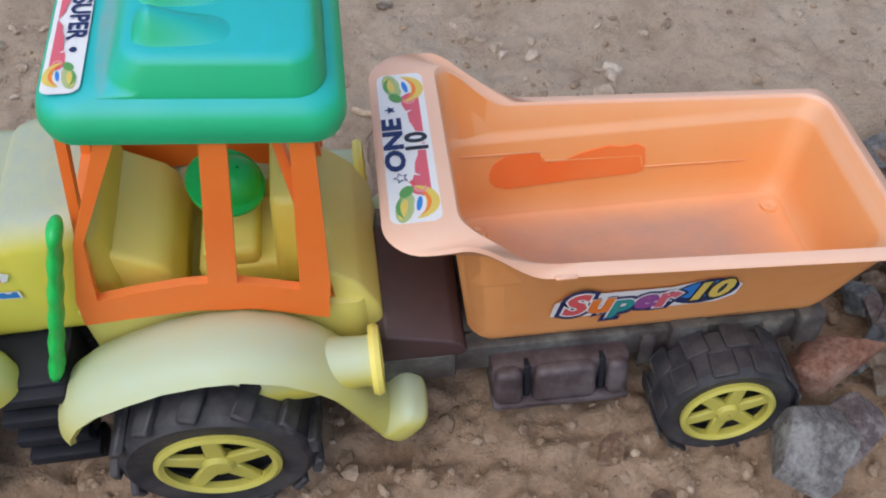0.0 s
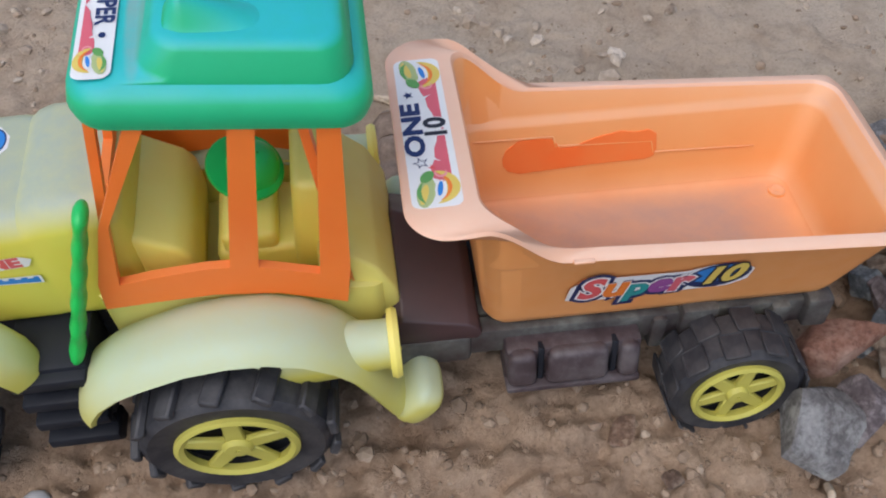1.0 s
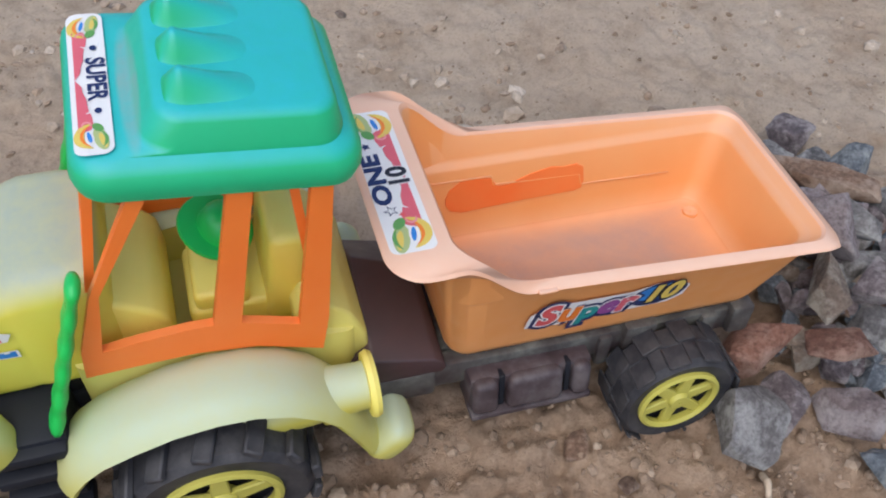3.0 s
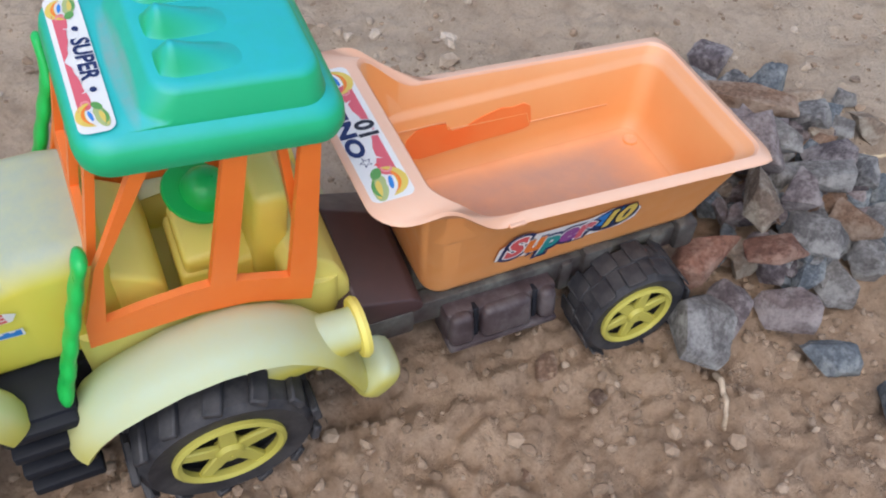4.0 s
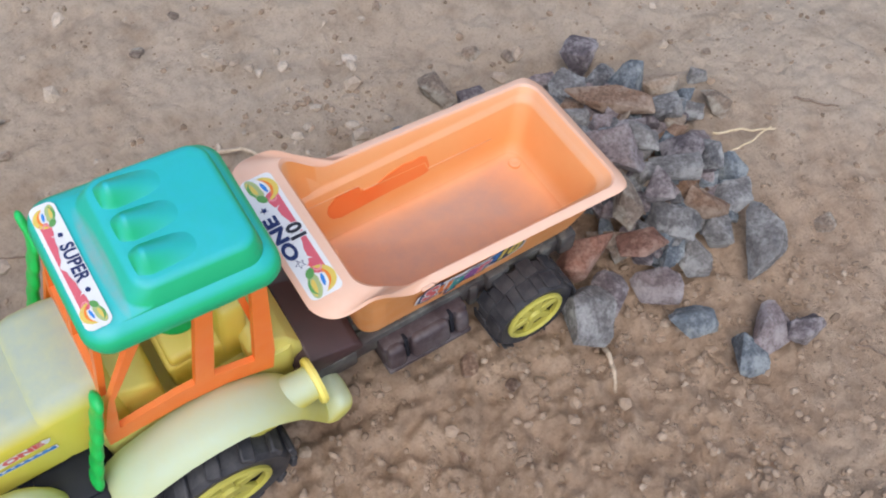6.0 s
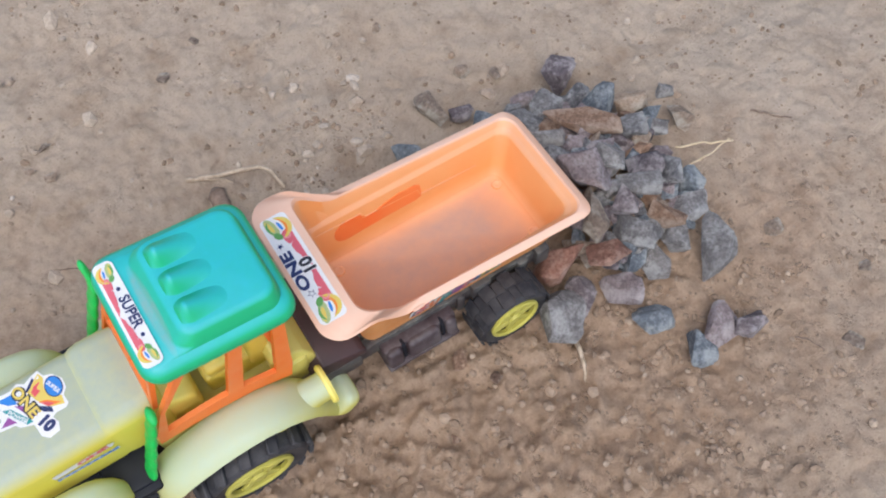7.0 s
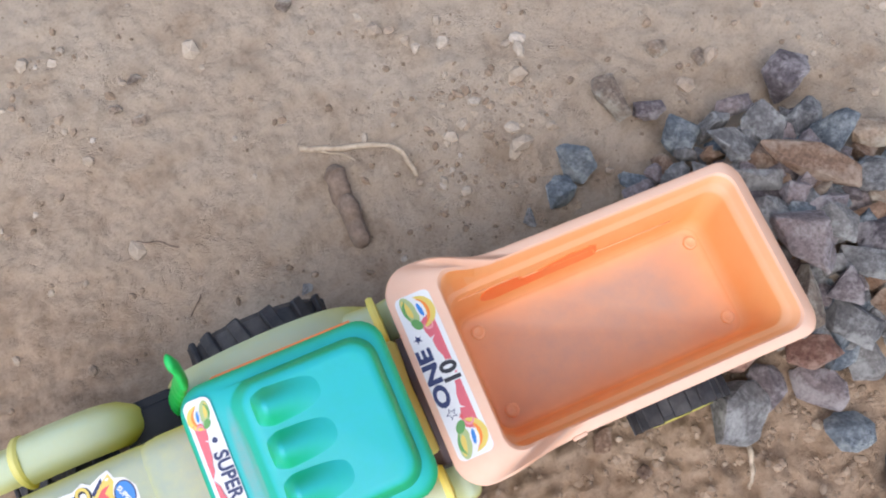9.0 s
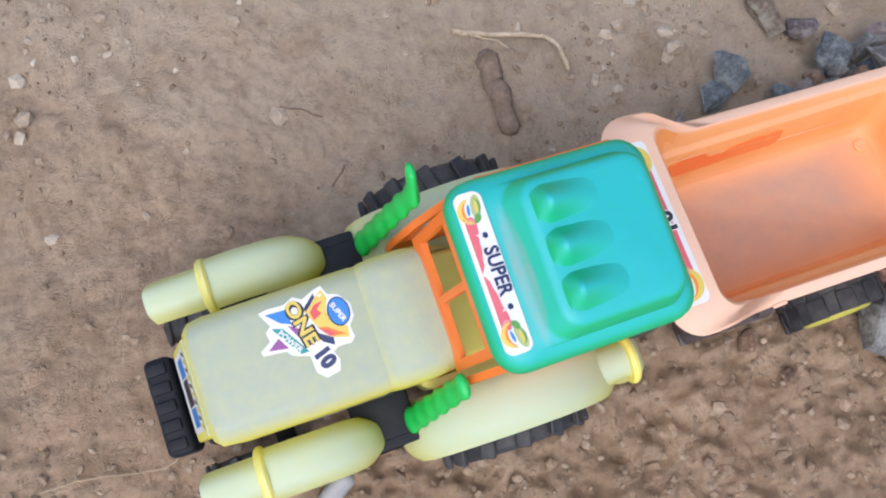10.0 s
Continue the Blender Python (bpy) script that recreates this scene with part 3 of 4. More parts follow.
        s.poly([(-0.022, -0.0036), (0.019, -0.0051), (0.019, -0.0090), (-0.022, -0.0066)], BLUE)
        for k in range(8):
            s.poly([(-0.019 + 0.0048 * k, -0.0045), (-0.0168 + 0.0048 * k, -0.0045), (-0.0168 + 0.0048 * k, -0.0058), (-0.019 + 0.0048 * k, -0.0058)], WHITE)
        s.put("side_sticker", hood_ob, pose(-0.186, side * 0.0334, 0.147, 90, 0, 0 if side < 0 else 180), "red and blue lettered side sticker")


hood_badge()


def grille():
    bm = bmesh.new()
    rbox(bm, (-0.2600, 0, 0.138), (0.008, 0.050, 0.046), 0.0015, 2, (0, 16, 0))
    g = part("grille", bm, M_HOOD, tractor, "printed front grille panel")
    s = Sheet()
    s.poly(rounded_rect(-0.021, 0.021, -0.021, 0.021, 0.002, 3), WHITE)
    s.poly([(-0.018, 0.010), (-0.008, 0.010), (-0.008, -0.010), (-0.018, -0.010)], BLUE)
    s.poly([(0.008, 0.010), (0.018, 0.010), (0.018, -0.010), (0.008, -0.010)], BLUE)
    s.poly([(-0.007, 0.010), (0.007, 0.010), (0.007, -0.010), (-0.007, -0.010)], BLACK)
    for k in range(10):
        x = -0.020 + 0.0041 * k
        s.poly([(x, 0.0125), (x + 0.002, 0.0125), (x + 0.0036, 0.0205), (x + 0.0016, 0.0205)], YELLOW if k % 2 else BLACK)
    s.put("grille_sticker", g, pose(-0.2600, 0, 0.138, 0, 16, 0) @ pose(-0.0040, 0, 0, 90, 0, -90), "blue grille sticker with hazard stripes")


grille()


def front_bumper():
    bm = bmesh.new()
    rbox(bm, (-0.2835, 0, 0.080), (0.016, 0.056, 0.034), 0.004, 3)
    for k in range(5):
        rbox(bm, (-0.2845, -0.0215 + 0.01075 * k, 0.0975), (0.011, 0.0068, 0.003), 0.0012, 2)
    rbox(bm, (-0.268, 0, 0.078), (0.030, 0.034, 0.02), 0.002)
    part("bumper", bm, M_BLACK, tractor, "black ribbed front bumper block")


front_bumper()


def chassis():
    bm = bmesh.new()
    rbox(bm, (-0.16, 0, 0.070), (0.22, 0.056, 0.044), 0.004, 2)
    rbox(bm, (-0.205, 0, 0.098), (0.11, 0.052, 0.016), 0.003, 2)
    rbox(bm, (-0.09, 0, 0.045), (0.012, 0.11, 0.012), 0.003, 2)
    rbox(bm, (-0.232, 0, 0.040), (0.012, 0.10, 0.012), 0.003, 2)
    part("chassis", bm, M_BLACK, tractor, "black plastic chassis block")
    for side in (-1, 1):
        bm = bmesh.new()
        rbox(bm, (-0.174, side * 0.041, 0.085), (0.034, 0.032, 0.046), 0.003, 2)
        st = part("step", bm, M_BLACK, tractor, "black ribbed boarding steps")
        for k in range(4):
            bm = bmesh.new()
            rbox(bm, (-0.174, side * (0.0560 + 0.0010 * k), 0.102 - 0.0155 * k), (0.032, 0.012, 0.007), 0.0015, 2)
            rbox(bm, (-0.174, side * (0.0500 + 0.0010 * k), 0.094 - 0.0155 * k), (0.029, 0.014, 0.010), 0.001, 1)
            part("tread", bm, M_BLACK, st)


chassis()


def cab_tub():
    bm = bmesh.new()
    outline = rounded_rect(-0.150, -0.030, -0.0382, 0.0382, 0.008, 5)
    inner = rounded_rect(-0.146, -0.052, -0.0335, 0.0335, 0.006, 5)

    def top(x):
        return 0.124 if x < -0.08 else 0.124 - 0.012 * (x + 0.08) / 0.05

    loft(bm, [[Vector((x, y, 0.075)) for x, y in outline], [Vector((x, y, top(x))) for x, y in outline], [Vector((x, y, top(x))) for x, y in inner],
              [Vector((x, y, 0.096)) for x, y in inner]])
    part("cab_floor", bm, M_LIME, tractor, "pale lime cab floor with raised sides")
    bm = bmesh.new()
    prof = [(-0.058, 0.080), (-0.058, 0.127), (-0.053, 0.135), (-0.044, 0.134), (-0.033, 0.122), (-0.026, 0.105), (-0.0245, 0.078)]
    loft(bm, [[Vector((x, y, z)) for x, z in prof] for y in (-0.0355, 0.0355)])
    bmesh.ops.recalc_face_normals(bm, faces=bm.faces)
    bmesh.ops.bevel(bm, geom=bm.edges[:], offset=0.002, segments=2, profile=0.5, affect="EDGES")
    part("rear_apron", bm, M_LIME, tractor, "pale lime rounded rear apron", 60)
    # dashboard with a sloping top
    bm = bmesh.new()
    prof = [(-0.143, 0.092), (-0.143, 0.152), (-0.130, 0.155), (-0.112, 0.142), (-0.108, 0.136), (-0.107, 0.118), (-0.112, 0.092)]
    loft(bm, [[Vector((x, y, z)) for x, z in prof] for y in (-0.029, 0.029)])
    bmesh.ops.recalc_face_normals(bm, faces=bm.faces)
    bmesh.ops.bevel(bm, geom=bm.edges[:], offset=0.003, segments=3, profile=0.5, affect="EDGES")
    part("dashboard", bm, M_YELLOW, tractor, "yellow moulded dashboard", 60)
    # seat: pedestal, cushion and back
    bm = bmesh.new()
    rbox(bm, (-0.078, 0, 0.108), (0.046, 0.038, 0.030), 0.003, 2)
    rbox(bm, (-0.086, 0, 0.126), (0.024, 0.036, 0.012), 0.003, 2)
    rbox(bm, (-0.058, 0, 0.137), (0.016, 0.044, 0.056), 0.004, 3, (0, 6, 0))
    part("seat", bm, M_YELLOW, tractor, "yellow moulded driver's seat", 60)
    # steering wheel: a dished disc on a stem
    bm = bmesh.new()
    t = bmesh.new()
    revolve(t, [(0.0006, 0.0150), (0.005, 0.0143), (0.0095, 0.0115), (0.0125, 0.0065), (0.0135, 0.0014), (0.0190, 0.0012), (0.0196, 0.0), (0.0190, -0.0012), (0.010, -0.002), (0.0006, -0.0025)], (0, 0, 0), 32, "z")
    tube(t, [(0, 0, -0.002), (-0.010, 0, -0.014)], [0.004, 0.0035], 10)
    for v in t.verts:
        if v.co.z > 0.001 and Vector((v.co.x, v.co.y)).length < 0.0136:
            v.co.x += 0.0035
    join_in(bm, t, pose(-0.0830, 0.002, 0.153, 10, 20, 0) @ Matrix.Scale(0.84, 4))
    part("steering_wheel", bm, M_GREEN, tractor, "bright green dished steering wheel", 60)


cab_tub()


def cab_frame():
    for side in (-1, 1):
        outline = [(-0.1445, 0.1260), (-0.125, 0.1270), (-0.10, 0.1275), (-0.075, 0.1235), (-0.0475, 0.1110), (-0.0440, 0.135), (-0.0385, 0.2165), (-0.096, 0.2240), (-0.1050, 0.2255),
                   (-0.1285, 0.184), (-0.1315, 0.178), (-0.1425, 0.143)]
        front = [(-0.1346, 0.1415), (-0.120, 0.1440), (-0.100, 0.1455), (-0.0907, 0.1450), (-0.0757, 0.2155), (-0.0950, 0.2195), (-0.1015, 0.2190), (-0.1280, 0.1775)]
        rear = [(-0.0797, 0.1430), (-0.0565, 0.1335), (-0.0468, 0.2115), (-0.0668, 0.2145)]
        # the frames run up into the roof; the far one has a higher sill
        outline = [(x, z + (0.008 if z > 0.20 else 0.0)) for x, z in outline]
        sill = 0.0 if side < 0 else 0.010
        front, rear = ([(x, z + (0.008 if z > 0.20 else sill if z < 0.15 else 0.0)) for x, z in hole] for hole in (front, rear))
        bm = bmesh.new()
        plate(bm, outline, [front, rear], 0.004, pose(0, side * 0.0405 + 0.002, 0, 90, 0, 0))
        bmesh.ops.remove_doubles(bm, verts=bm.verts, dist=1e-5)
        part("cab_frame", bm, M_ORANGE, tractor, "orange cab side frame with two window openings", 30)
    bm = bmesh.new()
    # windscreen surround, leaning back from the hood to the roof
    plate(bm, [(-0.0345, 0), (0.0345, 0), (0.0345, 0.056), (-0.0345, 0.056)], [[(-0.0295, 0.011), (-0.002, 0.011), (-0.002, 0.049), (-0.0295, 0.049)], [(0.002, 0.011), (0.0295, 0.011), (0.0295, 0.049), (0.002, 0.049)]],
          0.0035, pose(-0.1305, 0, 0.171, 78, 0, -90))
    part("windscreen_frame", bm, M_ORANGE, tractor, "orange windscreen frame with two openings", 30)
    bm = bmesh.new()
    plate(bm, [(-0.0355, 0), (0.0355, 0), (0.0355, 0.112), (-0.0355, 0.112)], [[(-0.029, 0.020), (0.029, 0.020), (0.029, 0.104), (-0.029, 0.104)]], 0.0035, pose(-0.0465, 0, 0.104, 86, 0, 90))
    part("rear_frame", bm, M_ORANGE, tractor, "orange rear window frame", 30)


cab_frame()

ROOF_TILT = 8.0


def roof():
    """Built level about its own middle, then pitched down to the rear."""
    bm = bmesh.new()
    L, W = 0.0480, 0.0425
    rings = []
    for grow, z, r in ((-0.004, -0.0080, 0.010), (0.0, -0.0075, 0.012), (0.0012, -0.003, 0.013), (0.0004, 0.0025, 0.013), (-0.003, 0.0055, 0.012), (-0.006, 0.0066, 0.011)):
        rings.append([Vector((x, y, z)) for x, y in rounded_rect(-L - grow + 0.0015, L + grow + 0.0015, -W - grow, W + grow, r, 6)])
    for x0, x1, hw, z, r in ((-0.0265, 0.0440, 0.0365, 0.0075, 0.012), (-0.0245, 0.0430, 0.0355, 0.0095, 0.011), (-0.0205, 0.0410, 0.0335, 0.0170, 0.010), (-0.0185, 0.0390, 0.0315, 0.0188, 0.009),
                             (-0.0155, 0.0360, 0.0285, 0.0194, 0.007)):
        rings.append([Vector((x, y, z)) for x, y in rounded_rect(x0, x1, -hw, hw, r, 6)])
    loft(bm, rings)
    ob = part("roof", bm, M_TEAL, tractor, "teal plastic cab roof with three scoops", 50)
    # three humps, blunt and tall in front, running out softly to the rear
    for cy in (-0.0185, 0.001, 0.0205):
        bm = bmesh.new()
        grid = []
        for i in range(25):
            f = i / 24
            x = -0.0165 + 0.034 * f
            lift = 0.0098 * min(1.0, f / 0.16) ** 0.6 * (1 - max(0.0, f - 0.16) / 0.84) ** 1.1
            row = []
            for j in range(19):
                v = -1 + j / 9
                half = 0.0096 * (0.80 + 0.20 * min(1.0, f / 0.2))
                row.append(bm.verts.new((x, cy + v * half, 0.0184 + lift * (0.5 + 0.5 * math.cos(math.pi * v)) ** 0.62)))
            grid.append(row)
        rim = [r[0] for r in grid] + grid[-1][1:-1] + [r[-1] for r in reversed(grid)] + list(reversed(grid[0][1:-1]))
        for p, q in zip(grid, grid[1:]):
            for j in range(18):
                bm.faces.new((p[j], p[j + 1], q[j + 1], q[j]))
        low = [bm.verts.new((v.co.x, v.co.y, 0.0170)) for v in rim]
        for i in range(len(rim)):
            j = (i + 1) % len(rim)
            bm.faces.new((rim[i], rim[j], low[j], low[i]))
        bm.faces.new(low)
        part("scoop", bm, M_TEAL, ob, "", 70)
    ob.matrix_basis = pose(-0.0765, -0.0020, 0.2315, 0, ROOF_TILT, 0)
    s = long_sticker(0.072, 0.0124)
    s.text("SUPER", 0.0, 0.0022, 0.0066, NAVY, 0.90, 0, 0.03)
    s.disc(-0.0160, 0.0022, 0.0013, 0.0012, NAVY)
    s.disc(0.0160, 0.0022, 0.0013, 0.0012, NAVY)

    def drape(c):
        d = max(0.0, -0.0395 - c.x)
        e = max(0.0, abs(c.y) - 0.034)
        return Vector((c.x, c.y, c.z + 0.0004 + 0.065 * max(0.0, c.x + 0.0405) - d * d * 42 - e * e * 30))

    s.put("roof_sticker", ob, pose(-0.0385, 0.001, 0.0068, 0, 0, -90), "white strip sticker lettered in navy", drape)


roof()


def exhausts():
    for side in (-1, 1):
        bm = bmesh.new()
        pts, rad = [], []
        foot, top = (Vector((-0.1605, -0.0510, 0.110)), Vector((-0.1345, -0.0420, 0.188))) if side < 0 else (Vector((-0.156, 0.0505, 0.112)), Vector((-0.128, 0.0525, 0.192)))
        for k in range(33):
            f = k / 32
            pts.append(foot.lerp(top, f))
            rad.append(0.0031 + 0.0003 * math.sin(f * 34) - 0.0004 * f)
        if side > 0:
            pts += [(-0.1275, side * 0.055, 0.197), (-0.1275, side * 0.056, 0.206)]
            rad += [0.0025, 0.0022]
        tube(bm, pts, rad, 12, 1.0)
        for v in bm.verts:
            mid = foot.y + (top.y - foot.y) * min(1.0, (v.co.z - foot.z) / (top.z - foot.z))
            v.co.y = mid + (v.co.y - mid) * 2.2
        part("exhaust", bm, M_GREEN, tractor, "bright green knobbly exhaust pipe", 60)


exhausts()


def fender(name, path, y0, y1, side, drop, label, dy=0.0):
    """A thin curved mudguard swept along path of (x, z, width factor)."""
    bm = bmesh.new()
    rings = []
    n = len(path)
    for i, (x, z, k) in enumerate(path):
        a, b = path[max(i - 1, 0)], path[min(i + 1, n - 1)]
        d = Vector((b[0] - a[0], 0, b[1] - a[1])).normalized()
        nrm = Vector((-d.z, 0, d.x))
        mid, hw = (y0 + y1) / 2, (y1 - y0) / 2 * k
        outer, inner = [], []
        for q in range(13):
            u = -1 + q / 6
            fall = drop * (abs(u) ** 2.6)
            p = Vector((x, dy + side * (mid + hw * math.copysign(abs(u) ** 0.85, u)), z)) - nrm * fall
            outer.append(p)
            inner.append(Vector((p.x, dy + side * (mid + (hw - 0.0016) * math.copysign(abs(u) ** 0.85, u)), p.z)) - nrm * 0.0022)
        rings.append(outer + inner[::-1])
    loft(bm, rings)
    return part(name, bm, M_PALE, tractor, label, 50)


def fenders():
    rear = [(-0.1675, 0.085, 0.86), (-0.1645, 0.094, 0.97), (-0.1575, 0.1045, 1.0), (-0.147, 0.1130, 1.0), (-0.133, 0.1195, 1.0), (-0.115, 0.1260, 1.0), (-0.097, 0.1285, 1.0), (-0.080, 0.1275, 1.0),
            (-0.064, 0.1215, 1.0), (-0.051, 0.1115, 1.0), (-0.042, 0.0995, 0.97), (-0.036, 0.0855, 0.93), (-0.031, 0.0715, 0.88), (-0.0265, 0.0595, 0.85)]
    front = [(-0.2745, 0.131, 0.80), (-0.268, 0.133, 0.82), (-0.2425, 0.134, 0.84), (-0.241, 0.1375, 1.0), (-0.223, 0.1405, 1.0), (-0.205, 0.139, 1.0), (-0.192, 0.1335, 1.0), (-0.184, 0.126, 0.98), (-0.1785, 0.115, 0.94), (-0.1765, 0.106, 0.84)]
    for side in (-1, 1):
        fe = fender("rear_fender", rear, 0.0365, 0.0715, side, 0.006, "pale lime rear mudguard with rounded tail", -0.004)
        # rounded tail
        bm = bmesh.new()
        t = bmesh.new()
        bmesh.ops.create_uvsphere(t, u_segments=28, v_segments=18, radius=1)
        for v in t.verts:
            v.co = Vector([math.copysign(abs(q) ** 0.62, q) for q in v.co])
        join_in(bm, t, pose(-0.0225, side * 0.0545 - 0.004, 0.0555, 0, 40, 0) @ Matrix.Diagonal((0.0082, 0.0150, 0.0138, 1)))
        part("tail", bm, M_PALE, fe)
        # lamp tube with its yellow collar
        bm = bmesh.new()
        revolve(bm, [(0.0005, -0.058), (0.0138, -0.058), (0.0126, -0.028), (0.0108, -0.004), (0.0112, 0.001), (0.0095, 0.001), (0.0085, -0.008), (0.0005, -0.008)], (-0.031, side * 0.054 - 0.004, 0.0985), 28, "x")
        part("lamp_tube", bm, M_PALE, fe)
        bm = bmesh.new()
        revolve(bm, [(0.0100, -0.0025), (0.0145, -0.0022), (0.0155, 0.0), (0.0145, 0.0022), (0.0100, 0.0025)], (-0.030, side * 0.054 - 0.004, 0.0985), 32, "x")
        part("collar", bm, M_YELLOW, fe, "yellow collar ring")
        bm = bmesh.new()
        rbox(bm, (-0.040, side * 0.054 - 0.004, 0.0825), (0.018, 0.003, 0.030), 0.001, 1, (0, 18, 0))
        part("web", bm, M_YELLOW, fe, "yellow stiffening web")
        ff = fender("front_fender", front, 0.0385, 0.0665, side, 0.009, "pale lime front mudguard")
        bm = bmesh.new()
        ring = []
        for x, o in ((-0.244, 0.0), (-0.2425, 0.0016), (-0.240, 0.0016), (-0.2385, 0.0)):
            ring.append([Vector((x, side * (0.0525 + (0.0142 + o) * math.cos(a)), 0.1225 + (0.0172 + o) * math.sin(a))) for a in (math.pi * k / 16 for k in range(17))] + [Vector((x, side * 0.0525, 0.121))])
        loft(bm, ring)
        part("collar", bm, M_LIME, ff, "lime collar ridge")


fenders()

for side in (-1, 1):
    wheel(tractor, -0.1025, side * 0.0630 - 0.001, 0.0690, 0.0450, 0.041, side, 5, 13, 10 + 9 * side)
    wheel(tractor, -0.2490, side * 0.0520, 0.0520, 0.0325, 0.028, side, 5, 12, 4)


# ---- trailer ----
TRAILER = pose(0.0059, -0.0066, 0.169, -5.17, 2.26, 1.56) @ pose(0, 0, -0.165)
trailer = thing("toy_dump_trailer", TRAILER, "orange plastic dump trailer with empty tray, backed up to stones", "toy trailer")


def tray():
    bm = bmesh.new()

    def rim_z(x):
        f = min(1.0, max(0.0, (x - 0.005) / 0.036))
        f = f * f * (3 - 2 * f)
        return 0.165 - 0.0250 * f - 0.0110 * max(0.0, x - 0.037) / 0.165

    def dense(ring):
        """More points along the straight sides, so that the rim can follow its kink."""
        out = []
        for i, p in enumerate(ring):
            q = ring[(i + 1) % len(ring)]
            out.append(p)
            if (q - p).length > 0.03:
                for k in range(1, 72):
                    out.append(p.lerp(q, k / 72))
        return out

    def ring(x0, x1, hw, r, level, flare=0.0):
        base = dense([Vector((x, y, 0.0)) for x, y in rounded_rect(x0, x1, -hw, hw, r, 8)])
        for p in base:
            b = math.exp(-((p.x + 0.004) / 0.028) ** 2)
            p.y += math.copysign(flare * b, p.y) if abs(p.y) > hw * 0.6 else 0.0
            p.z = level(p.x) if callable(level) else level
        return base

    droop = lambda x: rim_z(x) - 0.0035 - (0.006 * max(0.0, x - 0.196) / 0.010)
    rings = [ring(0.0165, 0.1745, 0.0345, 0.008, 0.0745), ring(0.0130, 0.1765, 0.0375, 0.010, 0.0765), ring(0.0110, 0.1785, 0.0398, 0.010, 0.082),
             ring(0.0035, 0.1940, 0.0500, 0.011, lambda x: rim_z(x) - 0.0060, 0.003), ring(0.0015, 0.1955, 0.0515, 0.012, lambda x: rim_z(x) - 0.0042, 0.004),
             ring(-0.0215, 0.2040, 0.0560, 0.014, droop, 0.0055), ring(-0.0230, 0.2055, 0.0573, 0.015, lambda x: droop(x) + 0.0016, 0.0055),
             ring(-0.0215, 0.2040, 0.0560, 0.014, lambda x: rim_z(x) - 0.0006 - 0.005 * max(0.0, x - 0.196) / 0.010, 0.0055), ring(0.0060, 0.1968, 0.0515, 0.011, rim_z, 0.003),
             ring(0.0072, 0.1955, 0.0503, 0.011, lambda x: rim_z(x) - 0.0014, 0.002), ring(0.0085, 0.1928, 0.0482, 0.010, lambda x: min(rim_z(x) - 0.0045, 0.1265), 0.0005),
             ring(0.0090, 0.1914, 0.0470, 0.010, lambda x: 0.1240, 0.0), ring(0.0094, 0.1890, 0.0448, 0.010, lambda x: 0.1226, 0.0), ring(0.0098, 0.1880, 0.0440, 0.010, lambda x: 0.1208, 0.0),
             ring(0.0118, 0.1822, 0.0395, 0.010, 0.092), ring(0.0135, 0.1780, 0.0370, 0.009, 0.0815), ring(0.0160, 0.1745, 0.0345, 0.008, 0.0795)]
    loft(bm, rings)
    ob = part("tray", bm, [M_TRAY, M_TRAYRIM, M_TRAYFLOOR], trailer, "empty pale orange dump tray with wide scuffed rim", 45)
    n = len(rings[0])
    for p in ob.data.polygons:
        if 4 <= p.index // n <= 8 and len(p.vertices) == 4:
            p.material_index = 1
        elif p.center.z < 0.0805 and p.center.z > 0.0785 and abs(p.normal.z) > 0.5:
            p.material_index = 2
    # bosses on the floor
    for x in (0.024, 0.172):
        for y in (-0.0262, 0.0262):
            bm = bmesh.new()
            revolve(bm, [(0.0004, 0.0), (0.0045, 0.0), (0.0042, 0.0016), (0.0030, 0.0020), (0.0022, 0.0014), (0.0004, 0.0014)], (x, y, 0.0793), 20, "z")
            part("boss", bm, M_TRAY, ob)
    # shadow of the far sticker through the wall, added as a thin darker plate, and its ledge
    bm = bmesh.new()
    pts = [(0.0315, 0.1010), (0.034, 0.0975), (0.040, 0.0955), (0.048, 0.0960), (0.075, 0.0975), (0.104, 0.0980), (0.108, 0.0995), (0.109, 0.104), (0.108, 0.1125), (0.104, 0.1150), (0.097, 0.1142), (0.090, 0.1155), (0.078, 0.1130),
           (0.066, 0.1085), (0.060, 0.1085), (0.056, 0.1140), (0.048, 0.1158), (0.039, 0.1145), (0.033, 0.1095), (0.0312, 0.105)]
    lean = math.degrees(math.atan2(0.0440 - 0.0395, 0.1208 - 0.092))
    plate(bm, [(x, z - 0.092) for x, z in pts], [], 0.0009, pose(0, 0.0397, 0.092, 90 - lean, 0, 0))
    part("sticker_shadow", bm, M_RED, ob, "deep orange plate for the far sticker shadow showing through the wall")
    bm = bmesh.new()
    rbox(bm, (0.047, -0.0578, rim_z(0.047) - 0.0012), (0.009, 0.0024, 0.0016), 0.0005, 1, (0, 4, 3))
    part("burr", bm, M_TRAYRIM, ob, "small burr of moulding flash on the rim")
    # a fine moulded line steps down along the inner wall
    bm = bmesh.new()
    line = [(0.012, 0.1158), (0.056, 0.1152), (0.0575, 0.1098), (0.106, 0.1080), (0.1075, 0.1015), (0.160, 0.1000)]
    for (x0, z0), (x1, z1) in zip(line, line[1:]):
        p, q = (Vector((x, 0.0395 + (z - 0.092) * 0.156 - 0.0004, z)) for x, z in ((x0, z0), (x1, z1)))
        tube(bm, [p, p.lerp(q, 0.5), q], [0.0004, 0.0005, 0.0004], 6)
    part("moulded_line", bm, M_TRAY, ob, "fine pale moulded line on the inner wall", 60)
    s = long_sticker(0.0930, 0.0200)
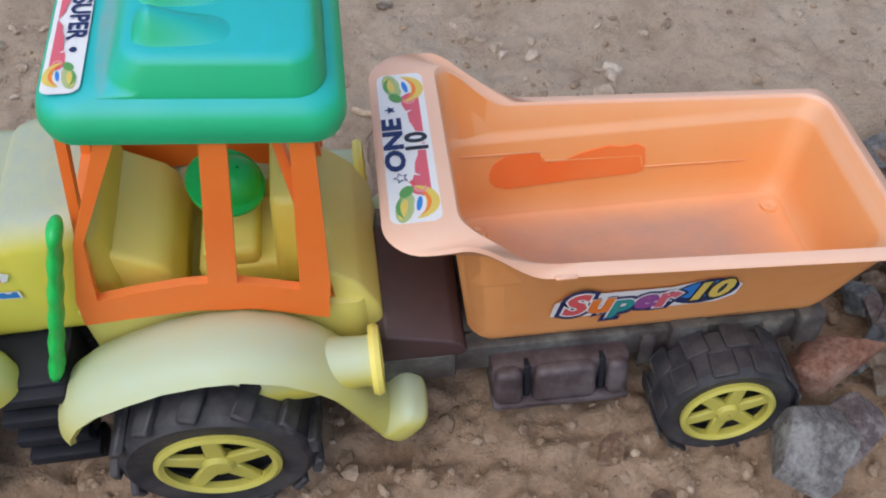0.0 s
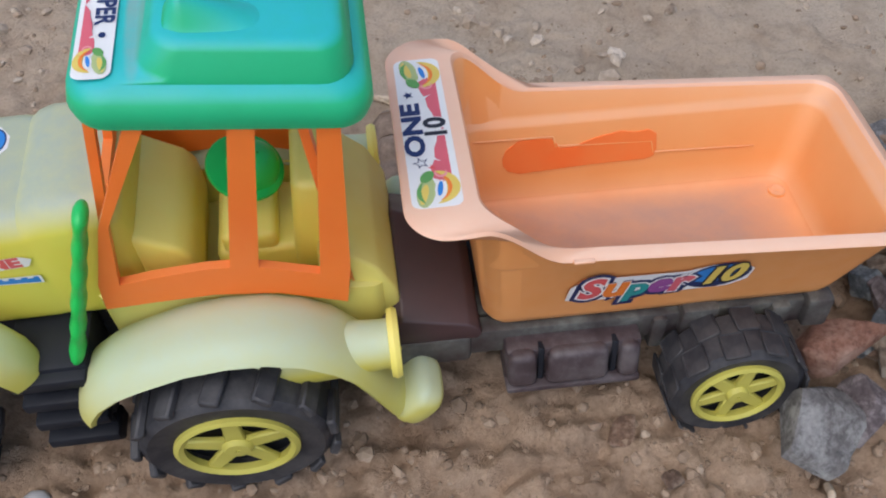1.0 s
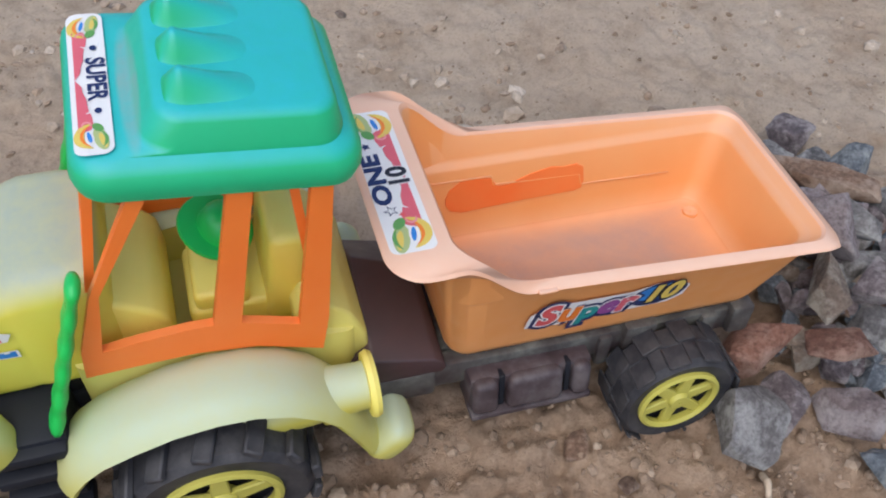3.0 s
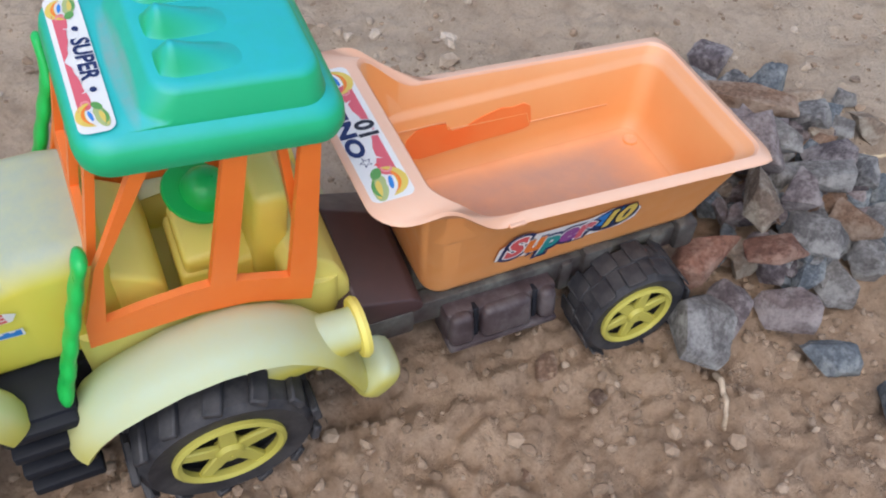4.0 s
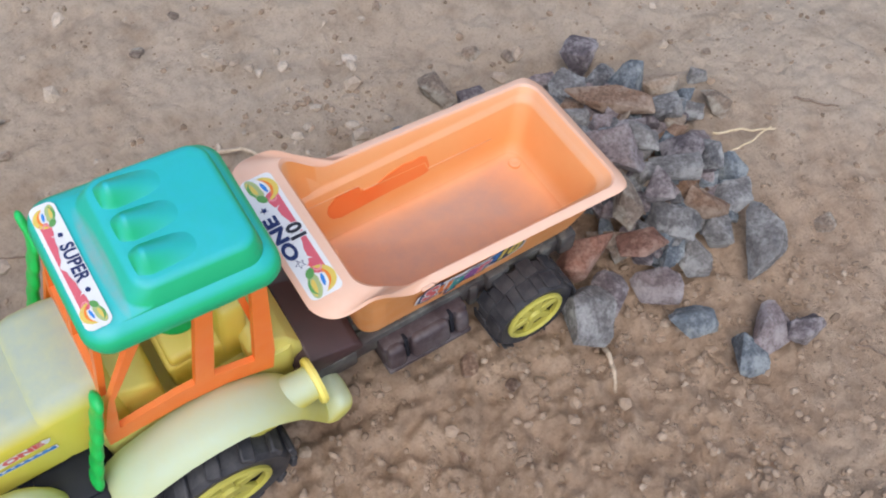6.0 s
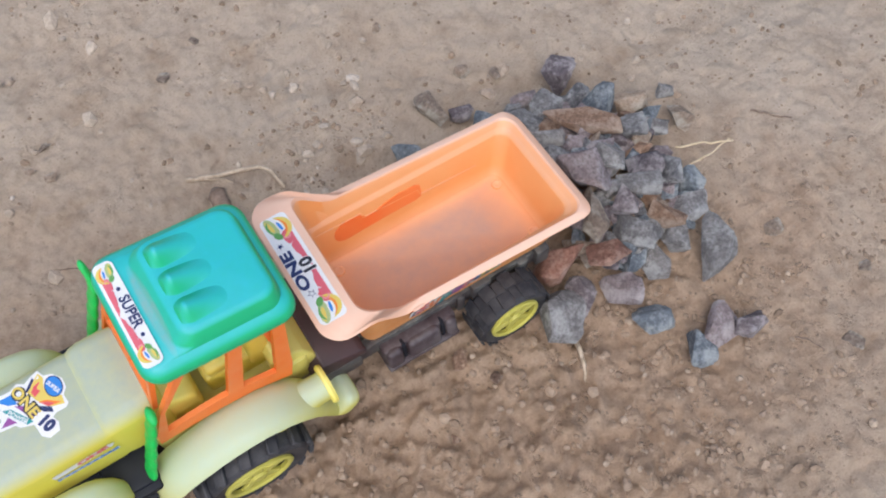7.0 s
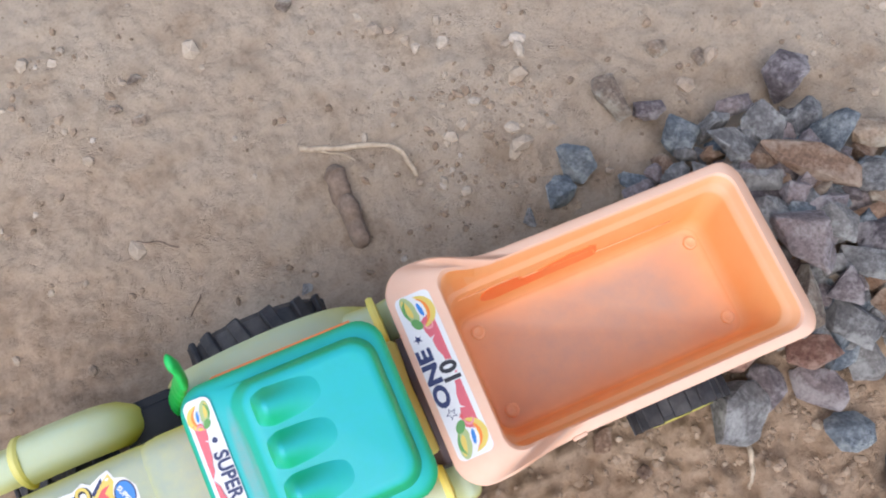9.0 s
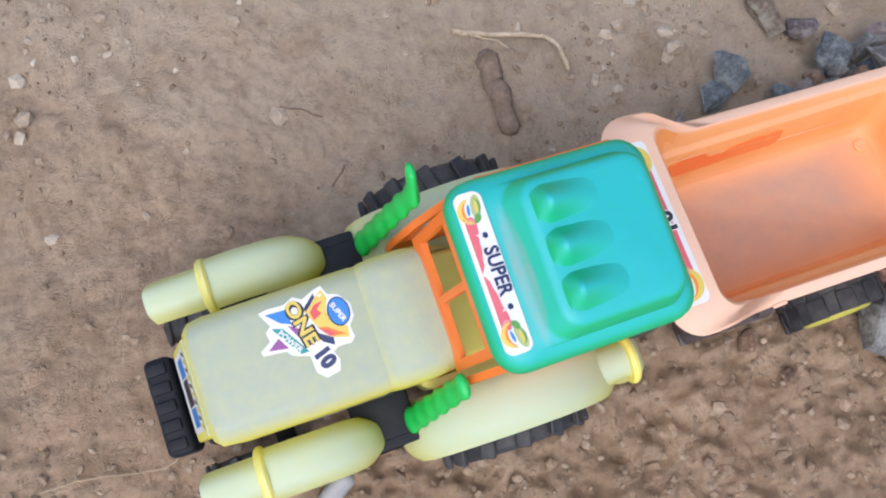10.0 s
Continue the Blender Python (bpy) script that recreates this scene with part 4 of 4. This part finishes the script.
    s.text("ONE", -0.001, 0.0052, 0.0086, NAVY, 1.45, 0, 0.045)
    s.text("10", -0.001, -0.0042, 0.0104, WHITE, 1.1, 0, 0.10)
    s.text("10", -0.001, -0.0042, 0.0098, BLACK, 1.05, 0, 0.04)
    s.star(-0.0215, 0.0042, 0.0034, NAVY)
    s.star(-0.0215, 0.0042, 0.0024, WHITE)
    s.star(-0.0245, 0.0000, 0.0018, RED)
    s.star(0.0215, 0.0055, 0.0026, NAVY)
    s.put("rim_sticker", ob, pose(-0.0095, 0, 0.1648, 0, 0, 90), "white strip sticker with red band and swirls",
          lambda c: Vector((c.x, c.y, c.z - 0.0006 + 0.0006 * (c.x + 0.0215) / 0.027)))
    # side stickers
    for side in (-1, 1):
        s = Sheet()
        s.poly([(-0.041, -0.0075), (-0.040, 0.002), (-0.034, 0.0065), (-0.02, 0.007), (0.01, 0.0065), (0.022, 0.0095), (0.034, 0.0095), (0.041, 0.004), (0.040, -0.0035), (0.032, -0.0075), (0.012, -0.008), (-0.01, -0.0085), (-0.032, -0.0095)], WHITE)
        s.disc(0.0255, 0.0012, 0.0145, 0.0086, NAVY, 8)
        s.disc(0.0250, 0.0026, 0.0120, 0.0056, BLUE, 8)
        word = (("S", RED, -0.0315, 0.0135), ("u", ORANGE, -0.0205, 0.0096), ("p", TEAL, -0.0105, 0.0118), ("e", PURPLE, -0.0006, 0.0096), ("r", ROSE, 0.0082, 0.0096))
        for bold, grow, one in ((0.20, 1.50, NAVY), (0.09, 1.24, WHITE), (0.05, 1.10, None)):
            for ch, ink, x, high in word:
                s.text(ch, x, -0.0010 - (0.0014 if ch == "p" else 0.0), high * grow, ink if one is None else one, 1.12, 4, bold, 0.22)
        s.text("10", 0.0262, 0.0012, 0.0150, BLACK, 1.1, 6, 0.12, 0.3)
        s.text("10", 0.0262, 0.0012, 0.0128, YELLOW, 1.15, 6, 0.05, 0.3)
        tilt = math.degrees(math.atan2(0.0500 - 0.0398, 0.1290 - 0.082))
        s.put("side_sticker", ob, pose(0.0865, side * 0.0458, 0.1055, 90, 0, 0 if side < 0 else 180) @ pose(0, 0, 0, tilt, 0, 0) @ Matrix.Diagonal((1.0, 1.22, 1, 1)), "colourful cut-out word sticker")


tray()


def trailer_chassis():
    bm = bmesh.new()
    # deck in front, side rails, cross bearers
    prof = [(-0.034, 0.064), (-0.036, 0.094), (-0.026, 0.1085), (0.004, 0.0945), (0.0085, 0.088), (0.010, 0.076), (0.008, 0.067)]
    low = [(-0.034, 0.071), (-0.036, 0.080), (-0.026, 0.0895), (0.004, 0.0815), (0.0085, 0.0780), (0.010, 0.0745), (0.008, 0.071)]
    loft(bm, [[Vector((x, y, z)) for x, z in side] for y, side in ((-0.0410, low), (0.010, prof), (0.0410, low))])
    bmesh.ops.recalc_face_normals(bm, faces=bm.faces)
    bmesh.ops.bevel(bm, geom=[e for e in bm.edges if e.calc_face_angle(0) > 0.35], offset=0.0012, segments=2, profile=0.5, affect="EDGES")
    part("deck", bm, M_BROWN, trailer, "dark brown plastic front deck")
    bm = bmesh.new()
    rbox(bm, (0.080, 0, 0.0650), (0.150, 0.056, 0.014), 0.003, 2)
    rbox(bm, (0.100, 0, 0.047), (0.060, 0.050, 0.032), 0.004, 2)
    rbox(bm, (0.127, 0, 0.043), (0.010, 0.092, 0.010), 0.002, 2)
    frame_ob = part("chassis", bm, M_CHASSIS, trailer, "mottled dark grey ladder chassis")
    bm = bmesh.new()
    rbox(bm, (-0.04, 0, 0.066), (0.03, 0.018, 0.010), 0.002, 2)
    part("drawbar", bm, M_CHASSIS, trailer)
    for side in (-1, 1):
        bm = bmesh.new()
        rbox(bm, (0.073, side * 0.0345, 0.0650), (0.208, 0.010, 0.0165), 0.002, 2)
        part("rail", bm, M_CHASSIS, frame_ob)
        for x, y, z, sx, sy, sz in ((-0.012, 0.0390, 0.0640, 0.034, 0.006, 0.018), (0.112, 0.0385, 0.0690, 0.018, 0.010, 0.018), (0.170, 0.0385, 0.0670, 0.013, 0.011, 0.020), (0.152, 0.0385, 0.0655, 0.010, 0.008, 0.015),
                                    (0.094, 0.0380, 0.0610, 0.008, 0.008, 0.022)):
            bm = bmesh.new()
            rbox(bm, (x, side * y, z), (sx, sy, sz), 0.0025, 2)
            part("bracket", bm, M_CHASSIS, frame_ob)
    for side in (-1, 1):
        bm = bmesh.new()
        rbox(bm, (0.0520, side * 0.0405, 0.0565), (0.064, 0.016, 0.023), 0.002, 2)
        rbox(bm, (0.0520, side * 0.0490, 0.0460), (0.064, 0.013, 0.004), 0.0015, 2)
        box = part("tool_box", bm, M_BOX, trailer, "dark maroon moulded side tool box")
        for x, sx in ((0.0275, 0.014), (0.0535, 0.030), (0.0780, 0.010)):
            bm = bmesh.new()
            rbox(bm, (x, side * 0.0490, 0.0580), (sx, 0.0125, 0.020), 0.0036, 3, (side * 5, 0, 0), (0.94, 0.75))
            part("panel", bm, M_BOX, box)
        for x in (0.0363, 0.0710):
            bm = bmesh.new()
            rbox(bm, (x, side * 0.0475, 0.0585), (0.0030, 0.0060, 0.020), 0.0006, 1, (side * 8, 0, 0))
            part("slot", bm, M_BLACK, box)
    for side in (-1, 1):
        wheel(trailer, 0.1275, side * 0.0560, 0.0440, 0.0340, 0.027, side, 6, 11, 12, 0.026)


trailer_chassis()


# ---- stones ----
def stone_mesh(rng, a, b, c, slab=1.0):
    """A crushed stone: a hull of points thrown on a skewed ellipsoid, its edges worn."""
    bm = bmesh.new()
    for _ in range(13):
        u, v = rng.uniform(-1, 1), rng.uniform(0, 2 * math.pi)
        w = math.sqrt(1 - u * u)
        k = rng.uniform(0.80, 1.18)
        x, y, z = w * math.cos(v), w * math.sin(v), u
        x, y, z = (math.copysign(abs(q) ** 0.78, q) * k for q in (x, y, z))
        bm.verts.new((x * a, y * b, z * c * slab))
    got = bmesh.ops.convex_hull(bm, input=bm.verts)
    junk = list({e for e in got["geom_interior"] + got["geom_unused"] if isinstance(e, bmesh.types.BMVert)})
    if junk:
        bmesh.ops.delete(bm, geom=junk, context="VERTS")
    bmesh.ops.dissolve_limit(bm, angle_limit=radians(14), verts=bm.verts, edges=bm.edges)
    bmesh.ops.bevel(bm, geom=bm.edges[:], offset=min(a, b, c) * 0.06, segments=2, profile=0.5, affect="EDGES", clamp_overlap=True)
    bmesh.ops.triangulate(bm, faces=bm.faces)
    for longest in (0.5, 0.3):
        bmesh.ops.subdivide_edges(bm, edges=[e for e in bm.edges if e.calc_length() > a * longest], cuts=1, use_grid_fill=True)
        bmesh.ops.triangulate(bm, faces=bm.faces)
    off = Vector((rng.uniform(-9, 9), rng.uniform(-9, 9), rng.uniform(-9, 9)))
    for vv in bm.verts:
        vv.co *= 1 + 0.09 * noise.noise(vv.co * (1.6 / a) + off) + 0.055 * noise.noise(vv.co * (4.5 / a) + off) + 0.02 * noise.noise(vv.co * (11.0 / a) + off)
    return bm


def stone(rng, x, y, z, a, b, ang, colour, group="heap of crushed stones", words="lying in a heap on sand"):
    a, b = a * 1.07, b * 1.07
    c = min(a, b) * rng.uniform(0.80, 1.1)
    bm = stone_mesh(rng, a, b, c)
    ob = part("stone", bm, STONES[colour], None, "", 22)
    ob.matrix_world = pose(x, y, z, rng.uniform(-24, 24), rng.uniform(-20, 20), ang)
    shape = "long" if a > 1.7 * b else "angular"
    return tagged(ob, "%s %s crushed stone %s" % (shape, STONE_WORDS[colour], words), "stone", group)


FAR_SIDE = [
    (0.305, 0.109, 0.014, 0.0214, 0.0150, 35, 2), (0.216, 0.098, 0.015, 0.0156, 0.0146, -25, 1), (0.241, 0.089, 0.018, 0.0130, 0.0130, -25, 0),
    (0.244, 0.070, 0.035, 0.0215, 0.0113, -35, 0), (0.270, 0.078, 0.029, 0.0166, 0.0145, -85, 0), (0.262, 0.101, 0.015, 0.0147, 0.0095, -5, 2),
    (0.300, 0.072, 0.028, 0.0147, 0.0131, 55, 0), (0.308, 0.052, 0.041, 0.0167, 0.0146, 25, 1), (0.281, 0.036, 0.056, 0.0345, 0.0127, -45, 3),
    (0.340, 0.046, 0.026, 0.0171, 0.0134, -25, 4), (0.347, 0.021, 0.031, 0.0150, 0.0096, -5, 1), (0.338, 0.009, 0.039, 0.0159, 0.0106, -25, 0),
    (0.313, 0.015, 0.048, 0.0156, 0.0156, 35, 0)]
CREST = [
    (0.238, 0.043, 0.053, 0.0227, 0.0091, -25, 0), (0.230, 0.015, 0.060, 0.0189, 0.0174, -75, 0), (0.250, -0.008, 0.070, 0.0246, 0.0197, -65, 2),
    (0.274, -0.008, 0.066, 0.0175, 0.0110, -55, 0), (0.298, -0.021, 0.060, 0.0203, 0.0142, -25, 2), (0.283, -0.039, 0.062, 0.0212, 0.0141, -25, 0),
    (0.315, -0.036, 0.048, 0.0145, 0.0145, -25, 0), (0.334, -0.055, 0.035, 0.0159, 0.0132, 65, 1), (0.226, -0.043, 0.072, 0.0268, 0.0122, 75, 4),
    (0.257, -0.045, 0.062, 0.0140, 0.0140, -25, 2), (0.260, -0.071, 0.050, 0.0192, 0.0161, -55, 0), (0.288, -0.072, 0.052, 0.0163, 0.0112, -45, 3)]
NEAR_SIDE = [
    (0.315, -0.073, 0.042, 0.0198, 0.0130, -15, 0), (0.294, -0.091, 0.035, 0.0146, 0.0125, 15, 0), (0.316, -0.109, 0.037, 0.0325, 0.0184, 50, 0),
    (0.224, -0.076, 0.056, 0.0209, 0.0120, -35, 5), (0.248, -0.088, 0.040, 0.0127, 0.0081, 35, 1), (0.263, -0.098, 0.034, 0.0185, 0.0123, -95, 0),
    (0.222, -0.101, 0.035, 0.0203, 0.0142, -25, 2), (0.193, -0.090, 0.036, 0.0181, 0.0126, -85, 2), (0.171, -0.098, 0.037, 0.0250, 0.0190, -105, 0),
    (0.188, -0.062, 0.046, 0.0260, 0.0140, -15, 5)]
LOOSE = [
    (0.187, 0.141, 0.007, 0.0200, 0.0110, -75, 4), (0.209, 0.125, 0.006, 0.0116, 0.0084, -25, 2), (0.142, 0.107, 0.009, 0.0181, 0.0129, -65, 1),
    (0.370, 0.009, 0.026, 0.0152, 0.0098, -75, 4), (0.377, 0.044, 0.018, 0.0099, 0.0066, -25, 0), (0.234, -0.136, 0.029, 0.0206, 0.0134, -25, 1),
    (0.276, -0.168, 0.030, 0.0199, 0.0147, -5, 2), (0.299, -0.178, 0.030, 0.0148, 0.0148, -25, 2), (0.251, -0.174, 0.029, 0.0156, 0.0146, -25, 1),
    (0.121, 0.090, 0.011, 0.0150, 0.0100, 20, 1)]
rng = random.Random(5)
for row in FAR_SIDE + CREST + NEAR_SIDE:
    stone(rng, *row)
for row in LOOSE:
    stone(rng, *row, "loose stones beside the heap", "lying loose on sand beside the heap")
# the body of the heap under the stones that show
for _ in range(150):
    a, d = rng.uniform(0, 2 * math.pi), math.sqrt(rng.uniform(0, 1))
    x, y = 0.266 + 0.070 * d * math.cos(a), -0.004 + 0.092 * d * math.sin(a)
    if x < 0.215 and y > -0.05:
        x += 0.03
    r = rng.uniform(0.008, 0.0145)
    stone(rng, x, y, 0.009 + rise(x, y) + 0.032 * max(0.0, 1 - d) + rng.uniform(0, 0.005), r, r * rng.uniform(0.6, 0.95), rng.uniform(0, 180), rng.choice((0, 0, 1, 2, 2, 3, 4)))
# a spill of smaller stones past the tray's far corner
for k in range(15):
    x, y = 0.168 + 0.068 * (k % 5 + rng.uniform(0.1, 0.9)) / 5, 0.050 + 0.032 * (k // 5 + rng.uniform(0.1, 0.9)) / 3
    r = rng.uniform(0.007, 0.0125)
    stone(rng, x, y, 0.008 + rise(x, y) + 0.006 * (x > 0.2), r, r * rng.uniform(0.6, 0.95), rng.uniform(0, 180), rng.choice((0, 0, 1, 2, 2, 3)))


# ---- litter on the ground ----
def pebble_field(name, count, lo, hi, area, seed, label, keep, mat):
    """Many small lumps, half sunk, as one object."""
    rr = random.Random(seed)
    base = bmesh.new()
    bmesh.ops.create_icosphere(base, subdivisions=1, radius=1)
    bv = [v.co.copy() for v in base.verts]
    bf = [[v.index for v in f.verts] for f in base.faces]
    base.free()
    verts, faces = [], []
    while count > 0:
        x, y = rr.uniform(area[0], area[1]), rr.uniform(area[2], area[3])
        if not keep(x, y, rr):
            continue
        count -= 1
        r = lo * (hi / lo) ** (rr.random() ** 2.2)
        s = (rr.uniform(0.8, 1.35), rr.uniform(0.7, 1.1), rr.uniform(0.5, 0.8))
        m = pose(x, y, ground_z(x, y) + r * 0.12, rr.uniform(-30, 30), rr.uniform(-30, 30), rr.uniform(0, 360))
        n = len(verts)
        for v in bv:
            k = r * rr.uniform(0.75, 1.15)
            verts.append(m @ Vector((v.x * s[0] * k, v.y * s[1] * k, v.z * s[2] * k)))
        faces += [[n + i for i in f] for f in bf]
    me = bpy.data.meshes.new(name)
    me.from_pydata(verts, [], faces)
    me.materials.append(mat)
    return tagged(new(name, me), label, "pebbles", kind="stuff")


def patchy(x, y, rr):
    near = 1.0 / (1.0 + math.exp((y + 0.05) * 30))
    return rr.random() < 0.14 + 0.5 * near + 1.1 * max(0.0, noise.noise(Vector((x * 6, y * 6, 4.0))))


pebble_field("soil_crumbs", 8500, 0.0007, 0.0042, (-0.50, 0.70, -0.33, 0.65), 3, "scattered crumbs of tan soil and grit", patchy, M_CRUMB)
pebble_field("pebbles", 480, 0.0025, 0.0095, (-0.50, 0.70, -0.33, 0.65), 8, "small tan pebbles lying on sandy soil", lambda x, y, rr: y > 0.05 + 0.1 * rr.random() and patchy(x, y, rr), M_CLUMP)

pebble_field("soil_clods", 1100, 0.0016, 0.0056, (-0.30, 0.36, -0.30, -0.05), 12, "crumbly brown soil clods on turned ground", patchy, M_CRUMB)

PEBBLES = [(0.371, -0.233, 0.0105, 4), (0.377, -0.120, 0.0100, 4), (0.262, 0.150, 0.0095, 4), (0.234, 0.167, 0.0095, 4), (0.460, 0.070, 0.0040, 4), (0.409, 0.065, 0.0050, 4),
           (-0.140, 0.288, 0.0080, 4), (-0.162, 0.273, 0.0060, 4), (-0.148, 0.258, 0.0065, 4), (0.028, 0.331, 0.0060, 4), (-0.016, 0.304, 0.0080, 4), (0.188, 0.252, 0.0070, 4),
           (-0.074, 0.091, 0.0060, 0), (0.095, 0.081, 0.0080, 0), (0.421, -0.187, 0.0070, 4), (0.081, -0.083, 0.0100, 3), (0.098, -0.111, 0.0060, 3), (0.045, -0.134, 0.0050, 3)]
for x, y, r, c in PEBBLES:
    bm = stone_mesh(rng, r, r * 0.8, r * 0.55)
    bmesh.ops.smooth_vert(bm, verts=bm.verts, factor=0.5, use_axis_x=True, use_axis_y=True, use_axis_z=True)
    ob = part("pebble", bm, STONES[c], None, "", 60)
    ob.matrix_world = pose(x, y, ground_z(x, y) + r * 0.2, 0, 0, rng.uniform(0, 180))
    tagged(ob, "rounded %s pebble half sunk in sand" % STONE_WORDS[c], "pebble", "pebbles on the sand")


def stick(name, pts, r0, r1, mat, label, category="twig", flat=1.0):
    bm = bmesh.new()
    n = 18
    pts = [Vector(p) for p in pts]
    path, rad = [], []
    for k in range(n):
        f = k / (n - 1) * (len(pts) - 1)
        i = min(int(f), len(pts) - 2)
        p = pts[i].lerp(pts[i + 1], f - i)
        p = p + Vector((noise.noise(p * 90), noise.noise(p * 90 + Vector((7, 0, 0))), 0)) * 0.0016
        path.append((p.x, p.y, ground_z(p.x, p.y) + p.z))
        rad.append((r0 + (r1 - r0) * k / (n - 1)) * (1 + 0.2 * noise.noise(p * 200)))
    tube(bm, path, rad, 7, flat)
    return tagged(part(name, bm, mat, None, "", 60), label, category)


stick("twig", [(-0.041, 0.192, 0.002), (-0.017, 0.182, 0.003), (0.015, 0.174, 0.005), (0.028, 0.160, 0.004), (0.031, 0.142, 0.001)], 0.0024, 0.0017, M_TWIG, "bent pale dry twig lying on sand")
stick("twig", [(-0.031, 0.185, 0.002), (-0.015, 0.176, 0.002), (-0.007, 0.169, 0.001)], 0.0011, 0.0007, M_TWIG, "thin pale dry twig lying on sand")
stick("twig", [(0.171, -0.118, 0.004), (0.166, -0.133, 0.003), (0.161, -0.149, 0.001)], 0.0022, 0.0014, M_TWIG, "short brown dry twig lying beside a stone")
stick("twig", [(-0.151, 0.156, 0.001), (-0.166, 0.167, 0.001), (-0.179, 0.171, 0.001)], 0.0007, 0.0005, M_BARK, "thin dark twig lying on sand")
stick("twig", [(-0.146, 0.117, 0.001), (-0.158, 0.104, 0.001)], 0.0006, 0.0005, M_BARK, "thin dark twig lying on sand")
stick("twig", [(0.432, -0.017, 0.001), (0.460, -0.041, 0.001)], 0.0011, 0.0007, M_BARK, "thin brown twig lying on sand")
stick("twig", [(0.332, -0.206, 0.001), (0.343, -0.228, 0.001)], 0.0008, 0.0006, M_BARK, "thin brown twig lying on sand")
stick("straw", [(0.343, -0.017, 0.012), (0.370, -0.024, 0.010), (0.396, -0.034, 0.006)], 0.0012, 0.0010, M_STRAW, "pale yellow dry straw stalk by the stones", "straw")
stick("straw", [(0.340, -0.036, 0.010), (0.368, -0.035, 0.009), (0.393, -0.031, 0.007)], 0.0011, 0.0009, M_STRAW, "pale yellow dry straw stalk by the stones", "straw")
stick("bark_piece", [(-0.026, 0.165, 0.003), (-0.026, 0.142, 0.004), (-0.024, 0.110, 0.002)], 0.0095, 0.0078, M_BARK, "flat strip of brown bark lying on sand", "bark", 0.8)
stick("thread", [(-0.262, -0.030, 0.085), (-0.285, -0.040, 0.030), (-0.308, -0.050, 0.003), (-0.345, -0.043, 0.002), (-0.371, -0.040, 0.002), (-0.410, -0.043, 0.001)], 0.0003, 0.0003, M_STRAW, "thin pale pull thread tied to the tractor", "thread")


def plastic_offcut():
    bm = bmesh.new()
    path = [(-0.203, -0.089), (-0.214, -0.096), (-0.232, -0.110)]
    tube(bm, [(x, y, ground_z(x, y) + 0.006) for x, y in path], [0.0068, 0.0078, 0.0070], 14, 0.7)
    m = plastic("milky_grey_plastic", (0.42, 0.42, 0.42), (0.36, 0.36, 0.37), 0.4)
    tagged(part("plastic_tube", bm, m, None, "", 60), "milky grey plastic tube lying beside a wheel", "tube")


plastic_offcut()
